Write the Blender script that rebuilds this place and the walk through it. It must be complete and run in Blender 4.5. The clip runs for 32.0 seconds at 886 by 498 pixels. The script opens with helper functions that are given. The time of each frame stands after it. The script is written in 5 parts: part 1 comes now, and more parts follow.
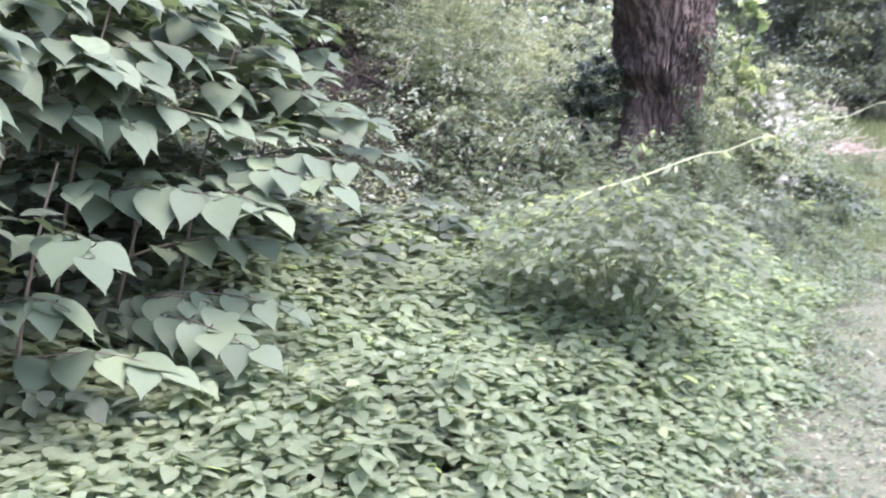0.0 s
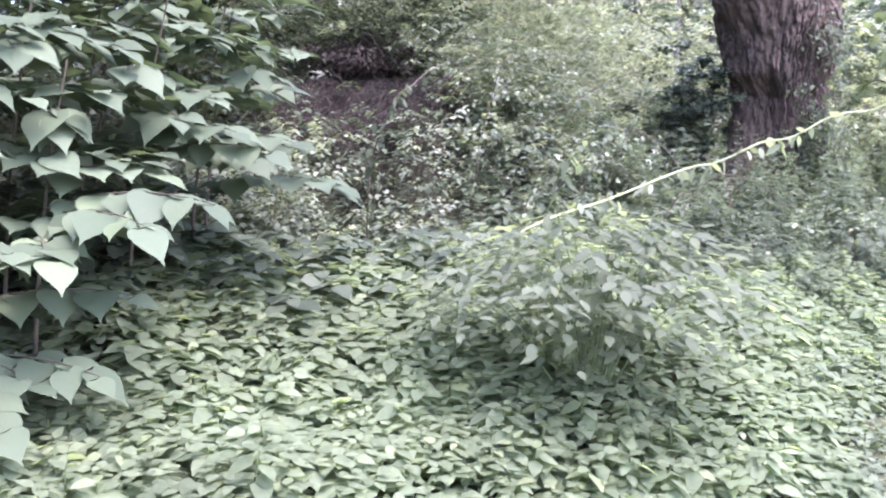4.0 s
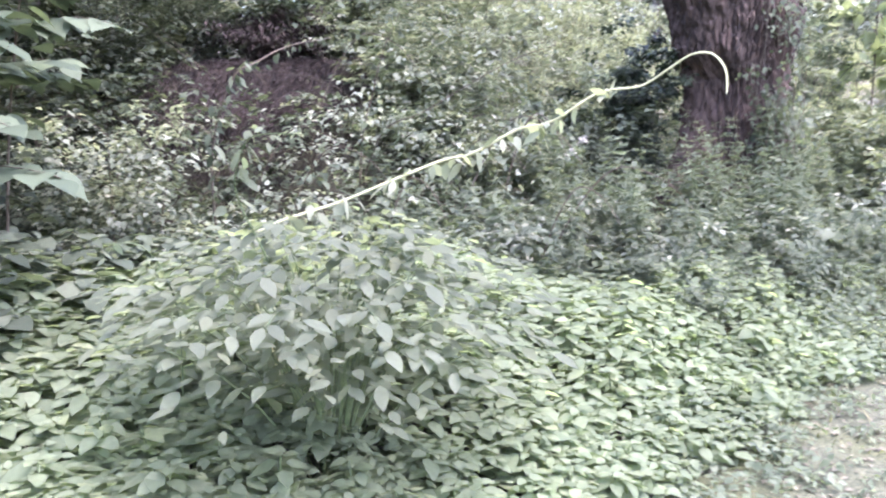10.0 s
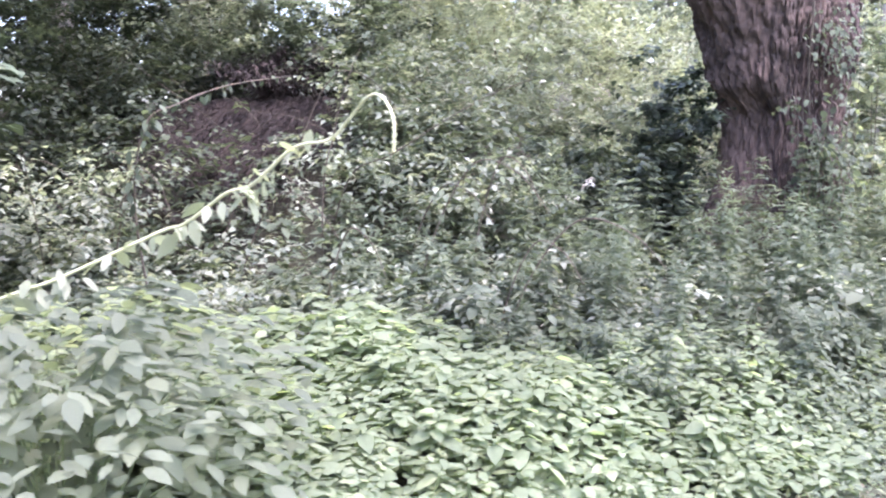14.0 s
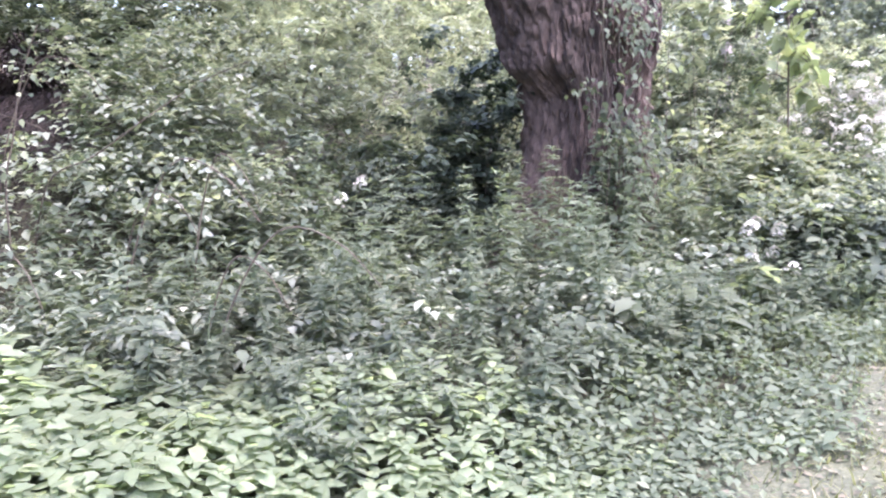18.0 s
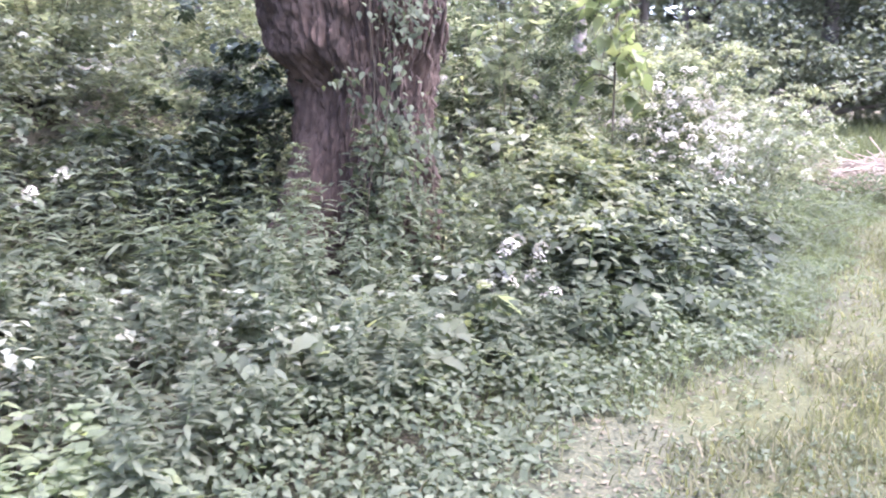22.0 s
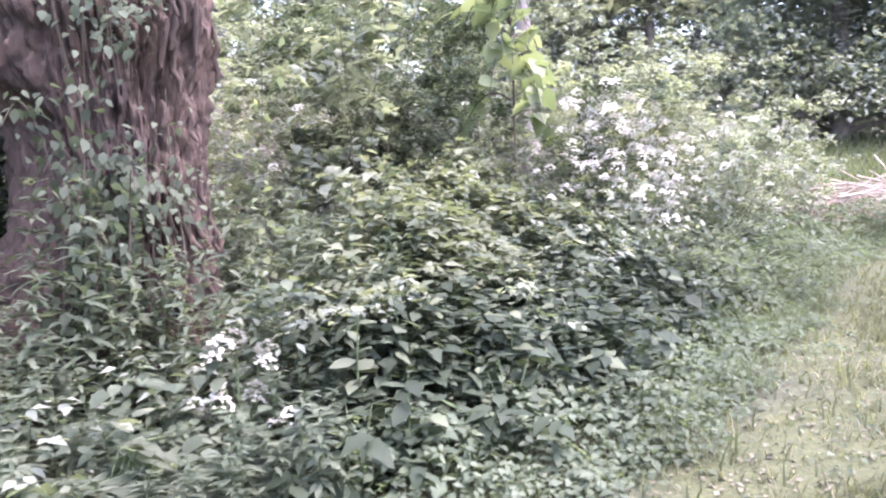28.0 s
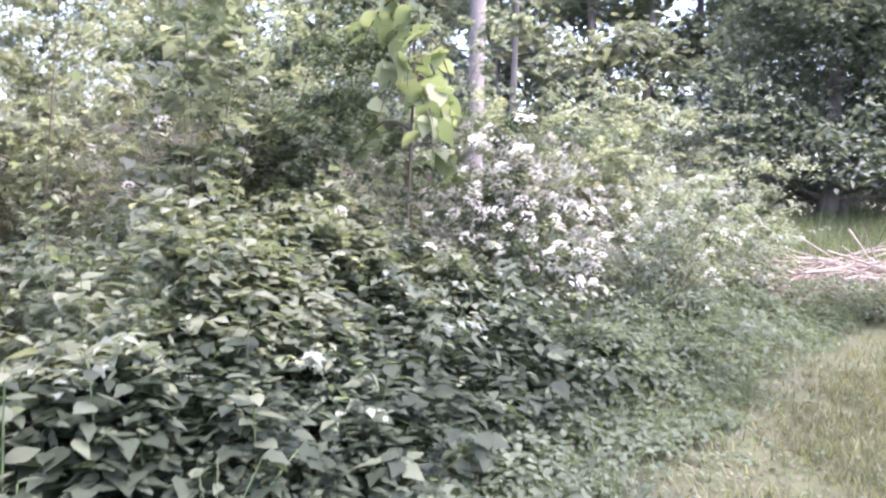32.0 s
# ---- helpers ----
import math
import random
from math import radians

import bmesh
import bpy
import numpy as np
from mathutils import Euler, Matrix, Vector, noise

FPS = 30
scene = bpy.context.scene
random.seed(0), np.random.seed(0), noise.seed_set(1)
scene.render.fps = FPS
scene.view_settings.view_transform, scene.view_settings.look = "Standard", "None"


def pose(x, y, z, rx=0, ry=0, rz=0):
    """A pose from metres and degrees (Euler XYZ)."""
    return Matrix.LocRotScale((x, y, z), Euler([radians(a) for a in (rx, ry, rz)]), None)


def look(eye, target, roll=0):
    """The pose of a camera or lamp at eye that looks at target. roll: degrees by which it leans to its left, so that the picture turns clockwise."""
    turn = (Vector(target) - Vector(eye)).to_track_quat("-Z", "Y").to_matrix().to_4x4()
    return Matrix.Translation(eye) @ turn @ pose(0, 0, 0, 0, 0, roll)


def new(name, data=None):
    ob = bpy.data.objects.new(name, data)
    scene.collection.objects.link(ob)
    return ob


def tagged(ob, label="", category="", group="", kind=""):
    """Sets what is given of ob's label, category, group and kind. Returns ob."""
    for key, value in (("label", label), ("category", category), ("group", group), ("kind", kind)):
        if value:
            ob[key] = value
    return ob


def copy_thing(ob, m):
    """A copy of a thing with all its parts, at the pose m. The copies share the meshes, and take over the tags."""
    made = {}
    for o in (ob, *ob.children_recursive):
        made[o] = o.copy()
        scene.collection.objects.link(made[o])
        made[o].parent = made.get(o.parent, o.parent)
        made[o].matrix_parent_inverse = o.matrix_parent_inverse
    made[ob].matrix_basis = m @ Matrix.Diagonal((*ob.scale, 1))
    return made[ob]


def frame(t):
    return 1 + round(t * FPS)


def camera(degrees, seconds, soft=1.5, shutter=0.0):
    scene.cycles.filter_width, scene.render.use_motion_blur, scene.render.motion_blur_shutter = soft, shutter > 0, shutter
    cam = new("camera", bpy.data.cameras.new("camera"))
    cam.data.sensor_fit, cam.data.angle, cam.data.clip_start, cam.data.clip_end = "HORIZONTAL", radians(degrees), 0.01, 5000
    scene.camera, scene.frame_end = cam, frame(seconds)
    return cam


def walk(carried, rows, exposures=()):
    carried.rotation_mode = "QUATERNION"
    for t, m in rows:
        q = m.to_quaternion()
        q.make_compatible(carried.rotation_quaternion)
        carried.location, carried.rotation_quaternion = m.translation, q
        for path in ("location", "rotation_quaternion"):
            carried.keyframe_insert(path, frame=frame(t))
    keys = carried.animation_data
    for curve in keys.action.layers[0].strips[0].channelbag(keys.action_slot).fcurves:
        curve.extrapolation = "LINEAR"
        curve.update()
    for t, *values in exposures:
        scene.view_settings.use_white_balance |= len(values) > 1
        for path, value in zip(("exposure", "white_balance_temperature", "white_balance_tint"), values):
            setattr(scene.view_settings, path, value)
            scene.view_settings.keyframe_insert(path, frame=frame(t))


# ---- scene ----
cam = camera(56.5, 32.0, soft=2.15, shutter=0.5)
PATH = [
    (0, (0.048, 1.081, 1.505), (0.420, 5.007, 0.840), 2.01),
    (0.5, (0.134, 1.221, 1.481), (0.322, 5.147, 0.738), -0.71),
    (1, (0.287, 1.343, 1.478), (0.154, 5.275, 0.757), 1.33),
    (1.5, (0.507, 1.402, 1.514), (0.286, 5.310, 0.693), 2.48),
    (2, (0.641, 1.505, 1.537), (0.531, 5.418, 0.715), -1.35),
    (2.5, (0.737, 1.690, 1.493), (0.664, 5.652, 0.952), -0.78),
    (4.5, (1.235, 1.847, 1.495), (0.637, 5.760, 0.916), -0.67),
    (5, (1.291, 1.990, 1.506), (0.751, 5.934, 1.110), 0.76),
    (5.5, (1.334, 2.083, 1.501), (0.766, 6.013, 1.018), -0.32),
    (6, (1.457, 2.113, 1.499), (0.588, 5.990, 1.035), 0.07),
    (6.5, (1.612, 2.129, 1.514), (0.948, 6.047, 1.064), 0.32),
    (7, (1.704, 2.130, 1.510), (0.942, 6.027, 1.030), -0.19),
    (7.5, (1.737, 2.145, 1.511), (0.924, 6.029, 1.008), -2.20),
    (8, (1.762, 2.152, 1.513), (1.062, 6.052, 0.963), -2.70),
    (8.5, (1.820, 2.180, 1.503), (1.174, 6.082, 0.906), -2.90),
    (9, (1.894, 2.243, 1.506), (1.282, 6.147, 0.888), -4.80),
    (9.5, (2.000, 2.430, 1.469), (1.488, 6.356, 0.902), 0.92),
    (10, (2.046, 2.566, 1.463), (1.413, 6.465, 0.834), -0.67),
    (10.5, (2.125, 2.658, 1.460), (1.138, 6.481, 0.816), -2.40),
    (11, (2.302, 2.719, 1.481), (0.988, 6.440, 0.830), -1.81),
    (11.5, (2.421, 2.781, 1.482), (1.117, 6.500, 0.798), -1.99),
    (12, (2.466, 2.821, 1.481), (1.109, 6.519, 0.784), -4.28),
    (12.5, (2.483, 2.949, 1.491), (1.291, 6.721, 0.892), -1.60),
    (13, (2.496, 3.025, 1.515), (1.562, 6.879, 0.996), -2.79),
    (13.5, (2.647, 3.196, 1.498), (1.724, 7.053, 0.972), -4.60),
    (14, (2.845, 3.309, 1.508), (1.671, 7.104, 1.044), -0.96),
    (14.5, (2.926, 3.428, 1.496), (1.740, 7.195, 0.863), -3.03),
    (15, (2.953, 3.645, 1.502), (2.026, 7.494, 0.929), -2.40),
    (15.5, (3.007, 3.769, 1.521), (2.461, 7.686, 0.924), -2.01),
    (17.5, (3.489, 4.152, 1.486), (2.722, 8.063, 1.138), 0.71),
    (18, (3.559, 4.289, 1.463), (2.823, 8.190, 0.973), -2.71),
    (18.5, (3.679, 4.419, 1.485), (2.886, 8.304, 0.963), -2.94),
    (19, (3.871, 4.460, 1.506), (3.098, 8.347, 0.968), -0.82),
    (19.5, (3.961, 4.527, 1.506), (3.266, 8.430, 0.978), -3.68),
    (20, (4.042, 4.667, 1.507), (3.517, 8.587, 0.907), 0.86),
    (20.5, (4.107, 4.788, 1.501), (3.676, 8.738, 1.033), -1.61),
    (21, (4.218, 4.898, 1.523), (3.738, 8.839, 1.032), -1.48),
    (21.5, (4.361, 5.009, 1.537), (3.860, 8.946, 1.039), -0.35),
    (22, (4.476, 5.111, 1.520), (4.164, 9.057, 0.943), 0.26),
    (22.5, (4.450, 5.311, 1.521), (4.128, 9.259, 0.966), -0.80),
    (23, (4.497, 5.463, 1.537), (4.338, 9.446, 1.205), -4.15),
    (23.5, (4.650, 5.597, 1.515), (4.188, 9.543, 1.048), -1.22),
    (24, (4.823, 5.748, 1.515), (4.258, 9.670, 0.967), -2.41),
    (24.5, (4.925, 5.950, 1.493), (4.437, 9.870, 0.866), -2.68),
    (25, (5.048, 6.103, 1.519), (4.684, 10.040, 0.917), -2.35),
    (25.5, (5.216, 6.190, 1.519), (4.413, 10.089, 1.127), -0.66),
    (26, (5.369, 6.264, 1.523), (4.816, 10.211, 1.193), -0.16),
    (26.5, (5.473, 6.327, 1.511), (5.035, 10.270, 1.003), -2.61),
    (28.5, (5.767, 6.945, 1.499), (5.197, 10.888, 1.141), -1.49),
    (29, (5.882, 7.023, 1.502), (5.254, 10.959, 1.162), -0.80),
    (29.5, (5.932, 7.133, 1.505), (5.357, 11.079, 1.189), -1.76),
    (30, (5.942, 7.327, 1.483), (5.455, 11.297, 1.411), -2.71),
    (30.5, (6.007, 7.445, 1.472), (5.608, 11.420, 1.279), 0.38),
    (31, (6.188, 7.545, 1.488), (5.569, 11.488, 1.217), 1.70),
    (31.5, (6.333, 7.652, 1.476), (5.826, 11.606, 1.146), 3.54),
    (32, (6.373, 7.789, 1.474), (5.841, 11.748, 1.281), 2.32),
]
EXPOSURES = [(0.0, 3.23, 5860, 26), (2.5, 3.27, 5810, 28), (5.0, 3.43, 5740, 32), (14.0, 3.43, 5820, 32), (19.0, 3.44, 5870, 32), (26.0, 3.39, 5900, 34), (32.0, 3.09, 5950, 33)]
walk(cam, [(t, look(eye, target, roll)) for t, eye, target, roll in PATH], EXPOSURES)

# ---- light ----
SUN_ELEVATION, SUN_TURN = radians(66), radians(112)
world = bpy.data.worlds.new("sky")
scene.world = world
world.use_nodes = True
wn = world.node_tree.nodes
sky = wn.new("ShaderNodeTexSky")
sky.sky_type, sky.sun_disc = "NISHITA", False
sky.sun_elevation, sky.sun_rotation = SUN_ELEVATION, SUN_TURN
sky.dust_density, sky.air_density, sky.ozone_density = 4.0, 1.2, 0.6
wn["Background"].inputs["Strength"].default_value = 0.15
world.node_tree.links.new(sky.outputs["Color"], wn["Background"].inputs["Color"])
sun = new("sun", bpy.data.lights.new("sun", "SUN"))
sun.data.energy, sun.data.angle, sun.data.color = 0.55, radians(40), (1.0, 0.96, 0.88)
aim = Vector((math.sin(SUN_TURN) * math.cos(SUN_ELEVATION), math.cos(SUN_TURN) * math.cos(SUN_ELEVATION), math.sin(SUN_ELEVATION)))
sun.matrix_world = Matrix.Translation((0, 0, 30)) @ aim.to_track_quat("Z", "Y").to_matrix().to_4x4()



# ---- materials ----
def material(name):
    m = bpy.data.materials.new(name)
    m.use_nodes = True
    return m, m.node_tree.nodes, m.node_tree.links, m.node_tree.nodes["Principled BSDF"]


def ramp(nodes, stops):
    r = nodes.new("ShaderNodeValToRGB")
    r.color_ramp.elements[0].position, r.color_ramp.elements[0].color = stops[0][0], (*stops[0][1], 1)
    r.color_ramp.elements[1].position, r.color_ramp.elements[1].color = stops[-1][0], (*stops[-1][1], 1)
    for p, c in stops[1:-1]:
        r.color_ramp.elements.new(p).color = (*c, 1)
    return r


def leaf_material(name, dark, mid, light, rough=0.45, through_light=0.3, odd=None, grey=0.5):
    """Leaf blades: a colour for each leaf, mottling, a little sheen and some light let through."""
    dull = lambda c: tuple((1 - grey) * v + grey * (0.3 * c[0] + 0.6 * c[1] + 0.1 * c[2]) for v in c)
    dark, mid, light, odd = dull(dark), dull(mid), dull(light), odd and dull(odd)
    m, n, l, p = material(name)
    geo, info = n.new("ShaderNodeNewGeometry"), n.new("ShaderNodeObjectInfo")
    add = n.new("ShaderNodeMath")
    add.operation = "ADD"
    l.new(geo.outputs["Random Per Island"], add.inputs[0])
    l.new(info.outputs["Random"], add.inputs[1])
    fract = n.new("ShaderNodeMath")
    fract.operation = "FRACT"
    l.new(add.outputs[0], fract.inputs[0])
    stops = [(0.0, dark), (0.5, mid), (0.93, light)]
    if odd:
        stops += [(0.96, odd), (1.0, odd)]
    else:
        stops += [(1.0, light)]
    r = ramp(n, stops)
    l.new(fract.outputs[0], r.inputs[0])
    tex = n.new("ShaderNodeTexNoise")
    tex.inputs["Scale"].default_value, tex.inputs["Detail"].default_value = 45.0, 3.0
    coord = n.new("ShaderNodeTexCoord")
    l.new(coord.outputs["Object"], tex.inputs["Vector"])
    big = n.new("ShaderNodeTexNoise")
    big.inputs["Scale"].default_value = 1.1
    l.new(geo.outputs["Position"], big.inputs["Vector"])
    both = n.new("ShaderNodeMath")
    both.operation = "MULTIPLY_ADD"
    l.new(tex.outputs["Fac"], both.inputs[0])
    both.inputs[1].default_value = 0.5
    l.new(big.outputs["Fac"], both.inputs[2])
    span = n.new("ShaderNodeMapRange")
    span.inputs["From Min"].default_value, span.inputs["From Max"].default_value = 0.45, 1.05
    span.inputs["To Min"].default_value, span.inputs["To Max"].default_value = 0.72, 1.28
    l.new(both.outputs[0], span.inputs["Value"])
    mul = n.new("ShaderNodeVectorMath")
    mul.operation = "SCALE"
    l.new(r.outputs["Color"], mul.inputs[0])
    l.new(span.outputs["Result"], mul.inputs["Scale"])
    l.new(mul.outputs[0], p.inputs["Base Color"])
    p.inputs["Roughness"].default_value = rough + 0.12
    p.inputs["Specular IOR Level"].default_value = 0.2
    trans = n.new("ShaderNodeBsdfTranslucent")
    warm = n.new("ShaderNodeVectorMath")
    warm.operation = "MULTIPLY"
    l.new(mul.outputs[0], warm.inputs[0])
    warm.inputs[1].default_value = (1.12, 1.18, 0.72)
    l.new(warm.outputs[0], trans.inputs["Color"])
    mix = n.new("ShaderNodeMixShader")
    mix.inputs[0].default_value = through_light + 0.2
    l.new(p.outputs[0], mix.inputs[1])
    l.new(trans.outputs[0], mix.inputs[2])
    l.new(mix.outputs[0], n["Material Output"].inputs["Surface"])
    return m


def plain_material(name, dark, light, scale=12.0, rough=0.85, bump=0.4, stretch=(1, 1, 1), island=0.0):
    """Wood, soil, bark, petals: two colours broken up at two scales, with relief."""
    m, n, l, p = material(name)
    coord, mapping = n.new("ShaderNodeTexCoord"), n.new("ShaderNodeMapping")
    mapping.inputs["Scale"].default_value = stretch
    l.new(coord.outputs["Object"], mapping.inputs["Vector"])
    fine, wide = n.new("ShaderNodeTexNoise"), n.new("ShaderNodeTexNoise")
    fine.inputs["Scale"].default_value, fine.inputs["Detail"].default_value = scale, 8.0
    wide.inputs["Scale"].default_value, wide.inputs["Detail"].default_value = scale / 7, 3.0
    for t in (fine, wide):
        l.new(mapping.outputs[0], t.inputs["Vector"])
    mean = n.new("ShaderNodeMath")
    mean.operation = "MULTIPLY_ADD"
    l.new(wide.outputs["Fac"], mean.inputs[0])
    mean.inputs[1].default_value = 0.6
    half = n.new("ShaderNodeMath")
    half.operation = "MULTIPLY"
    half.inputs[1].default_value = 0.6
    l.new(fine.outputs["Fac"], half.inputs[0])
    l.new(half.outputs[0], mean.inputs[2])
    geo = n.new("ShaderNodeNewGeometry")
    vary = n.new("ShaderNodeMath")
    vary.operation = "MULTIPLY_ADD"
    l.new(geo.outputs["Random Per Island"], vary.inputs[0])
    vary.inputs[1].default_value = island
    l.new(mean.outputs[0], vary.inputs[2])
    r = ramp(n, [(0.4 + island * 0.3, dark), (0.8 + island * 0.6, light)])
    l.new(vary.outputs[0], r.inputs[0])
    l.new(r.outputs["Color"], p.inputs["Base Color"])
    p.inputs["Roughness"].default_value = rough
    b = n.new("ShaderNodeBump")
    b.inputs["Strength"].default_value, b.inputs["Distance"].default_value = bump, 0.02
    l.new(fine.outputs["Fac"], b.inputs["Height"])
    l.new(b.outputs[0], p.inputs["Normal"])
    return m


COVER = leaf_material("cover_leaf", (0.145, 0.205, 0.095), (0.19, 0.258, 0.123), (0.225, 0.293, 0.143), 0.5, 0.44, (0.27, 0.34, 0.14), 0.36)
COVER_DARK = leaf_material("shade_leaf", (0.07, 0.115, 0.045), (0.105, 0.16, 0.064), (0.15, 0.205, 0.086), 0.5, 0.3)
KNOT = leaf_material("knotweed_leaf", (0.052, 0.083, 0.037), (0.075, 0.114, 0.052), (0.099, 0.142, 0.065), 0.5, 0.1, (0.11, 0.16, 0.062), 0.36)
GREY = leaf_material("pale_leaf", (0.12, 0.17, 0.083), (0.162, 0.218, 0.108), (0.195, 0.252, 0.125), 0.48, 0.46, (0.18, 0.228, 0.095))
HERB = leaf_material("herb_leaf", (0.075, 0.12, 0.051), (0.106, 0.156, 0.068), (0.145, 0.194, 0.088), 0.5, 0.28)
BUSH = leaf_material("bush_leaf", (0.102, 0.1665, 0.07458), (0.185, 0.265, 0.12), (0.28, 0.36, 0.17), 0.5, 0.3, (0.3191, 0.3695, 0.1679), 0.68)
# Bush leaf with the deep shade of the bank put into its colour.
BUSH_SHADED = leaf_material("shaded_bush_leaf", (0.01894, 0.03442, 0.01607), (0.0347, 0.05738, 0.0241), (0.05996, 0.08889, 0.0373), 0.45, 0.22)
# Yellow-green bush leaf, made paler so that its colour holds some sunlight.
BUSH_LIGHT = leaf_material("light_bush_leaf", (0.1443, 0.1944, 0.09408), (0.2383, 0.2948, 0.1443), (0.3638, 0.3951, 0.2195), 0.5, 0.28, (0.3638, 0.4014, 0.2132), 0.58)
YELLOW = leaf_material("yellow_leaf", (0.1365, 0.208, 0.0468), (0.2015, 0.2795, 0.065), (0.273, 0.3315, 0.091), 0.45, 0.35)
BRAMBLE = leaf_material("bramble_leaf", (0.024, 0.045, 0.015), (0.035, 0.062, 0.021), (0.054, 0.086, 0.03), 0.45, 0.14, (0.11, 0.15, 0.045))
IVY = leaf_material("ivy_leaf", (0.024, 0.0495, 0.0238), (0.0436, 0.0792, 0.0356), (0.0817, 0.1238, 0.0544), 0.35, 0.15)
# Leaves of the far woods, paled towards grey to stand in for haze.
HAZY_LEAF = leaf_material("hazy_leaf", (0.13, 0.17, 0.118), (0.18, 0.226, 0.152), (0.235, 0.28, 0.185), 0.6, 0.25)
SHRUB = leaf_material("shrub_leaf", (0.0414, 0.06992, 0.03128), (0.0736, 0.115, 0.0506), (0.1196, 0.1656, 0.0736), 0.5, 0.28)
SUNNY = leaf_material("sunny_leaf", (0.19, 0.235, 0.1), (0.285, 0.33, 0.145), (0.37, 0.4, 0.2), 0.5, 0.3)
MOUND = leaf_material("mound_leaf", (0.1, 0.138, 0.05), (0.16, 0.205, 0.075), (0.225, 0.262, 0.105), 0.5, 0.28)
VINE_LEAF = leaf_material("vine_leaf", (0.16, 0.21, 0.085), (0.22, 0.27, 0.125), (0.28, 0.32, 0.17), 0.45, 0.3)
GRASS = leaf_material("grass_blade", (0.075, 0.09, 0.026), (0.118, 0.13, 0.038), (0.178, 0.17, 0.062), 0.55, 0.35, (0.26, 0.24, 0.12), 0.42)
VERGE = leaf_material("verge_blade", (0.065, 0.095, 0.03), (0.1, 0.135, 0.045), (0.145, 0.175, 0.065), 0.55, 0.35, None, 0.4)
STEM = plain_material("green_stem", (0.05, 0.075, 0.03), (0.11, 0.15, 0.06), 30, 0.6, 0.1)
CANE = plain_material("brown_cane", (0.04, 0.032, 0.022), (0.095, 0.076, 0.053), 25, 0.85, 0.3)
VINE = plain_material("vine_stem", (0.3, 0.33, 0.17), (0.47, 0.47, 0.28), 30, 0.6, 0.1)
PETAL = plain_material("white_petal", (0.42, 0.41, 0.35), (0.6, 0.59, 0.52), 40, 0.7, 0.05, island=0.1)
BARK = plain_material("red_brown_bark", (0.016, 0.0105, 0.008), (0.086, 0.058, 0.045), 30, 0.9, 0.9, (1, 1, 0.3))
# Bark of the far woods, lightened for haze as well.
FAR_BARK = plain_material("grey_bark", (0.08, 0.072, 0.066), (0.2, 0.18, 0.165), 9, 0.9, 0.5, (1, 1, 0.25))
PALE_BARK = plain_material("pale_bark", (0.13, 0.115, 0.105), (0.25, 0.23, 0.21), 9, 0.85, 0.3, (1, 1, 0.3))
STICK = plain_material("dry_stick", (0.15, 0.118, 0.09), (0.38, 0.325, 0.265), 25, 0.85, 0.3, island=0.35)
DEAD = plain_material("dead_leaf", (0.06, 0.055, 0.034), (0.155, 0.142, 0.095), 25, 0.85, 0.3, island=0.35)
# Red-brown of dead needles, darkened further to hold the shade of the hollow.
RUST_SHADED = plain_material("shaded_rust_leaf", (0.011, 0.0072, 0.0056), (0.03, 0.019, 0.015), 25, 0.9, 0.3, island=0.3)


# ---- plan ----
EDGE = [(-3.2, -0.8), (0.2, 2.4), (1.8, 4.2), (2.45, 5.1), (2.85, 5.75), (3.35, 6.6), (4.3, 7.75), (5.05, 8.65), (5.95, 9.5), (6.45, 10.2), (7.0, 11.5), (7.45, 12.5), (8.3, 14.3), (9.6, 16.2)]


def edge_distance(x, y):
    """Metres left of the path's left edge; below nought on the path."""
    x, y = np.asarray(x, float), np.asarray(y, float)
    best, sign = np.full(x.shape, 1e9), np.zeros(x.shape)
    for (ax, ay), (bx, by) in zip(EDGE[:-1], EDGE[1:]):
        dx, dy = bx - ax, by - ay
        s = np.clip(((x - ax) * dx + (y - ay) * dy) / (dx * dx + dy * dy), 0, 1)
        d = np.hypot(x - ax - s * dx, y - ay - s * dy)
        side = np.where(dx * (y - ay) - dy * (x - ax) > 0, 1.0, -1.0)
        sign = np.where(d < best, side, sign)
        best = np.minimum(best, d)
    return best * sign


def smooth(a, b, v):
    s = np.clip((np.asarray(v, float) - a) / (b - a), 0, 1)
    return s * s * (3 - 2 * s)


def wave(x, y, size, seed=0.0):
    """Gentle unevenness between about -1 and 1."""
    u, v = np.asarray(x) / size + seed, np.asarray(y) / size - seed * 1.7
    return (np.sin(u * 2.1 + 1.3 * np.sin(v * 1.7 + seed)) + np.sin(v * 2.6 + 1.1 * np.sin(u * 1.9 - seed)) + np.sin((u + v) * 3.7 + seed) * 0.6) / 2.6


def ground_z(x, y):
    x, y = np.asarray(x, float), np.asarray(y, float)
    z = 0.03 + 0.029 * np.clip(y, -20, 15) + 0.11 * np.clip(y - 15, 0, 10) + 0.02 * np.clip(y - 25, 0, 80)
    z = z + 1.65 * smooth(7.5, 9.9, y) * smooth(2.4, 0.3, x)
    return z + 0.02 * wave(x, y, 0.9, 2.0) + 0.012 * wave(x, y, 0.25, 5.0)


# ---- building ----
def steps(n):
    return [i / (n - 1) for i in range(n)]


def part(name, data, mat, parent=None, label=""):
    if isinstance(data, bmesh.types.BMesh):
        mesh = bpy.data.meshes.new(name)
        data.to_mesh(mesh)
        data.free()
    else:
        mesh = data
    if mat is not None and not mesh.materials:
        mesh.materials.append(mat)
    ob = new(name, mesh)
    ob.parent = parent
    return tagged(ob, label)


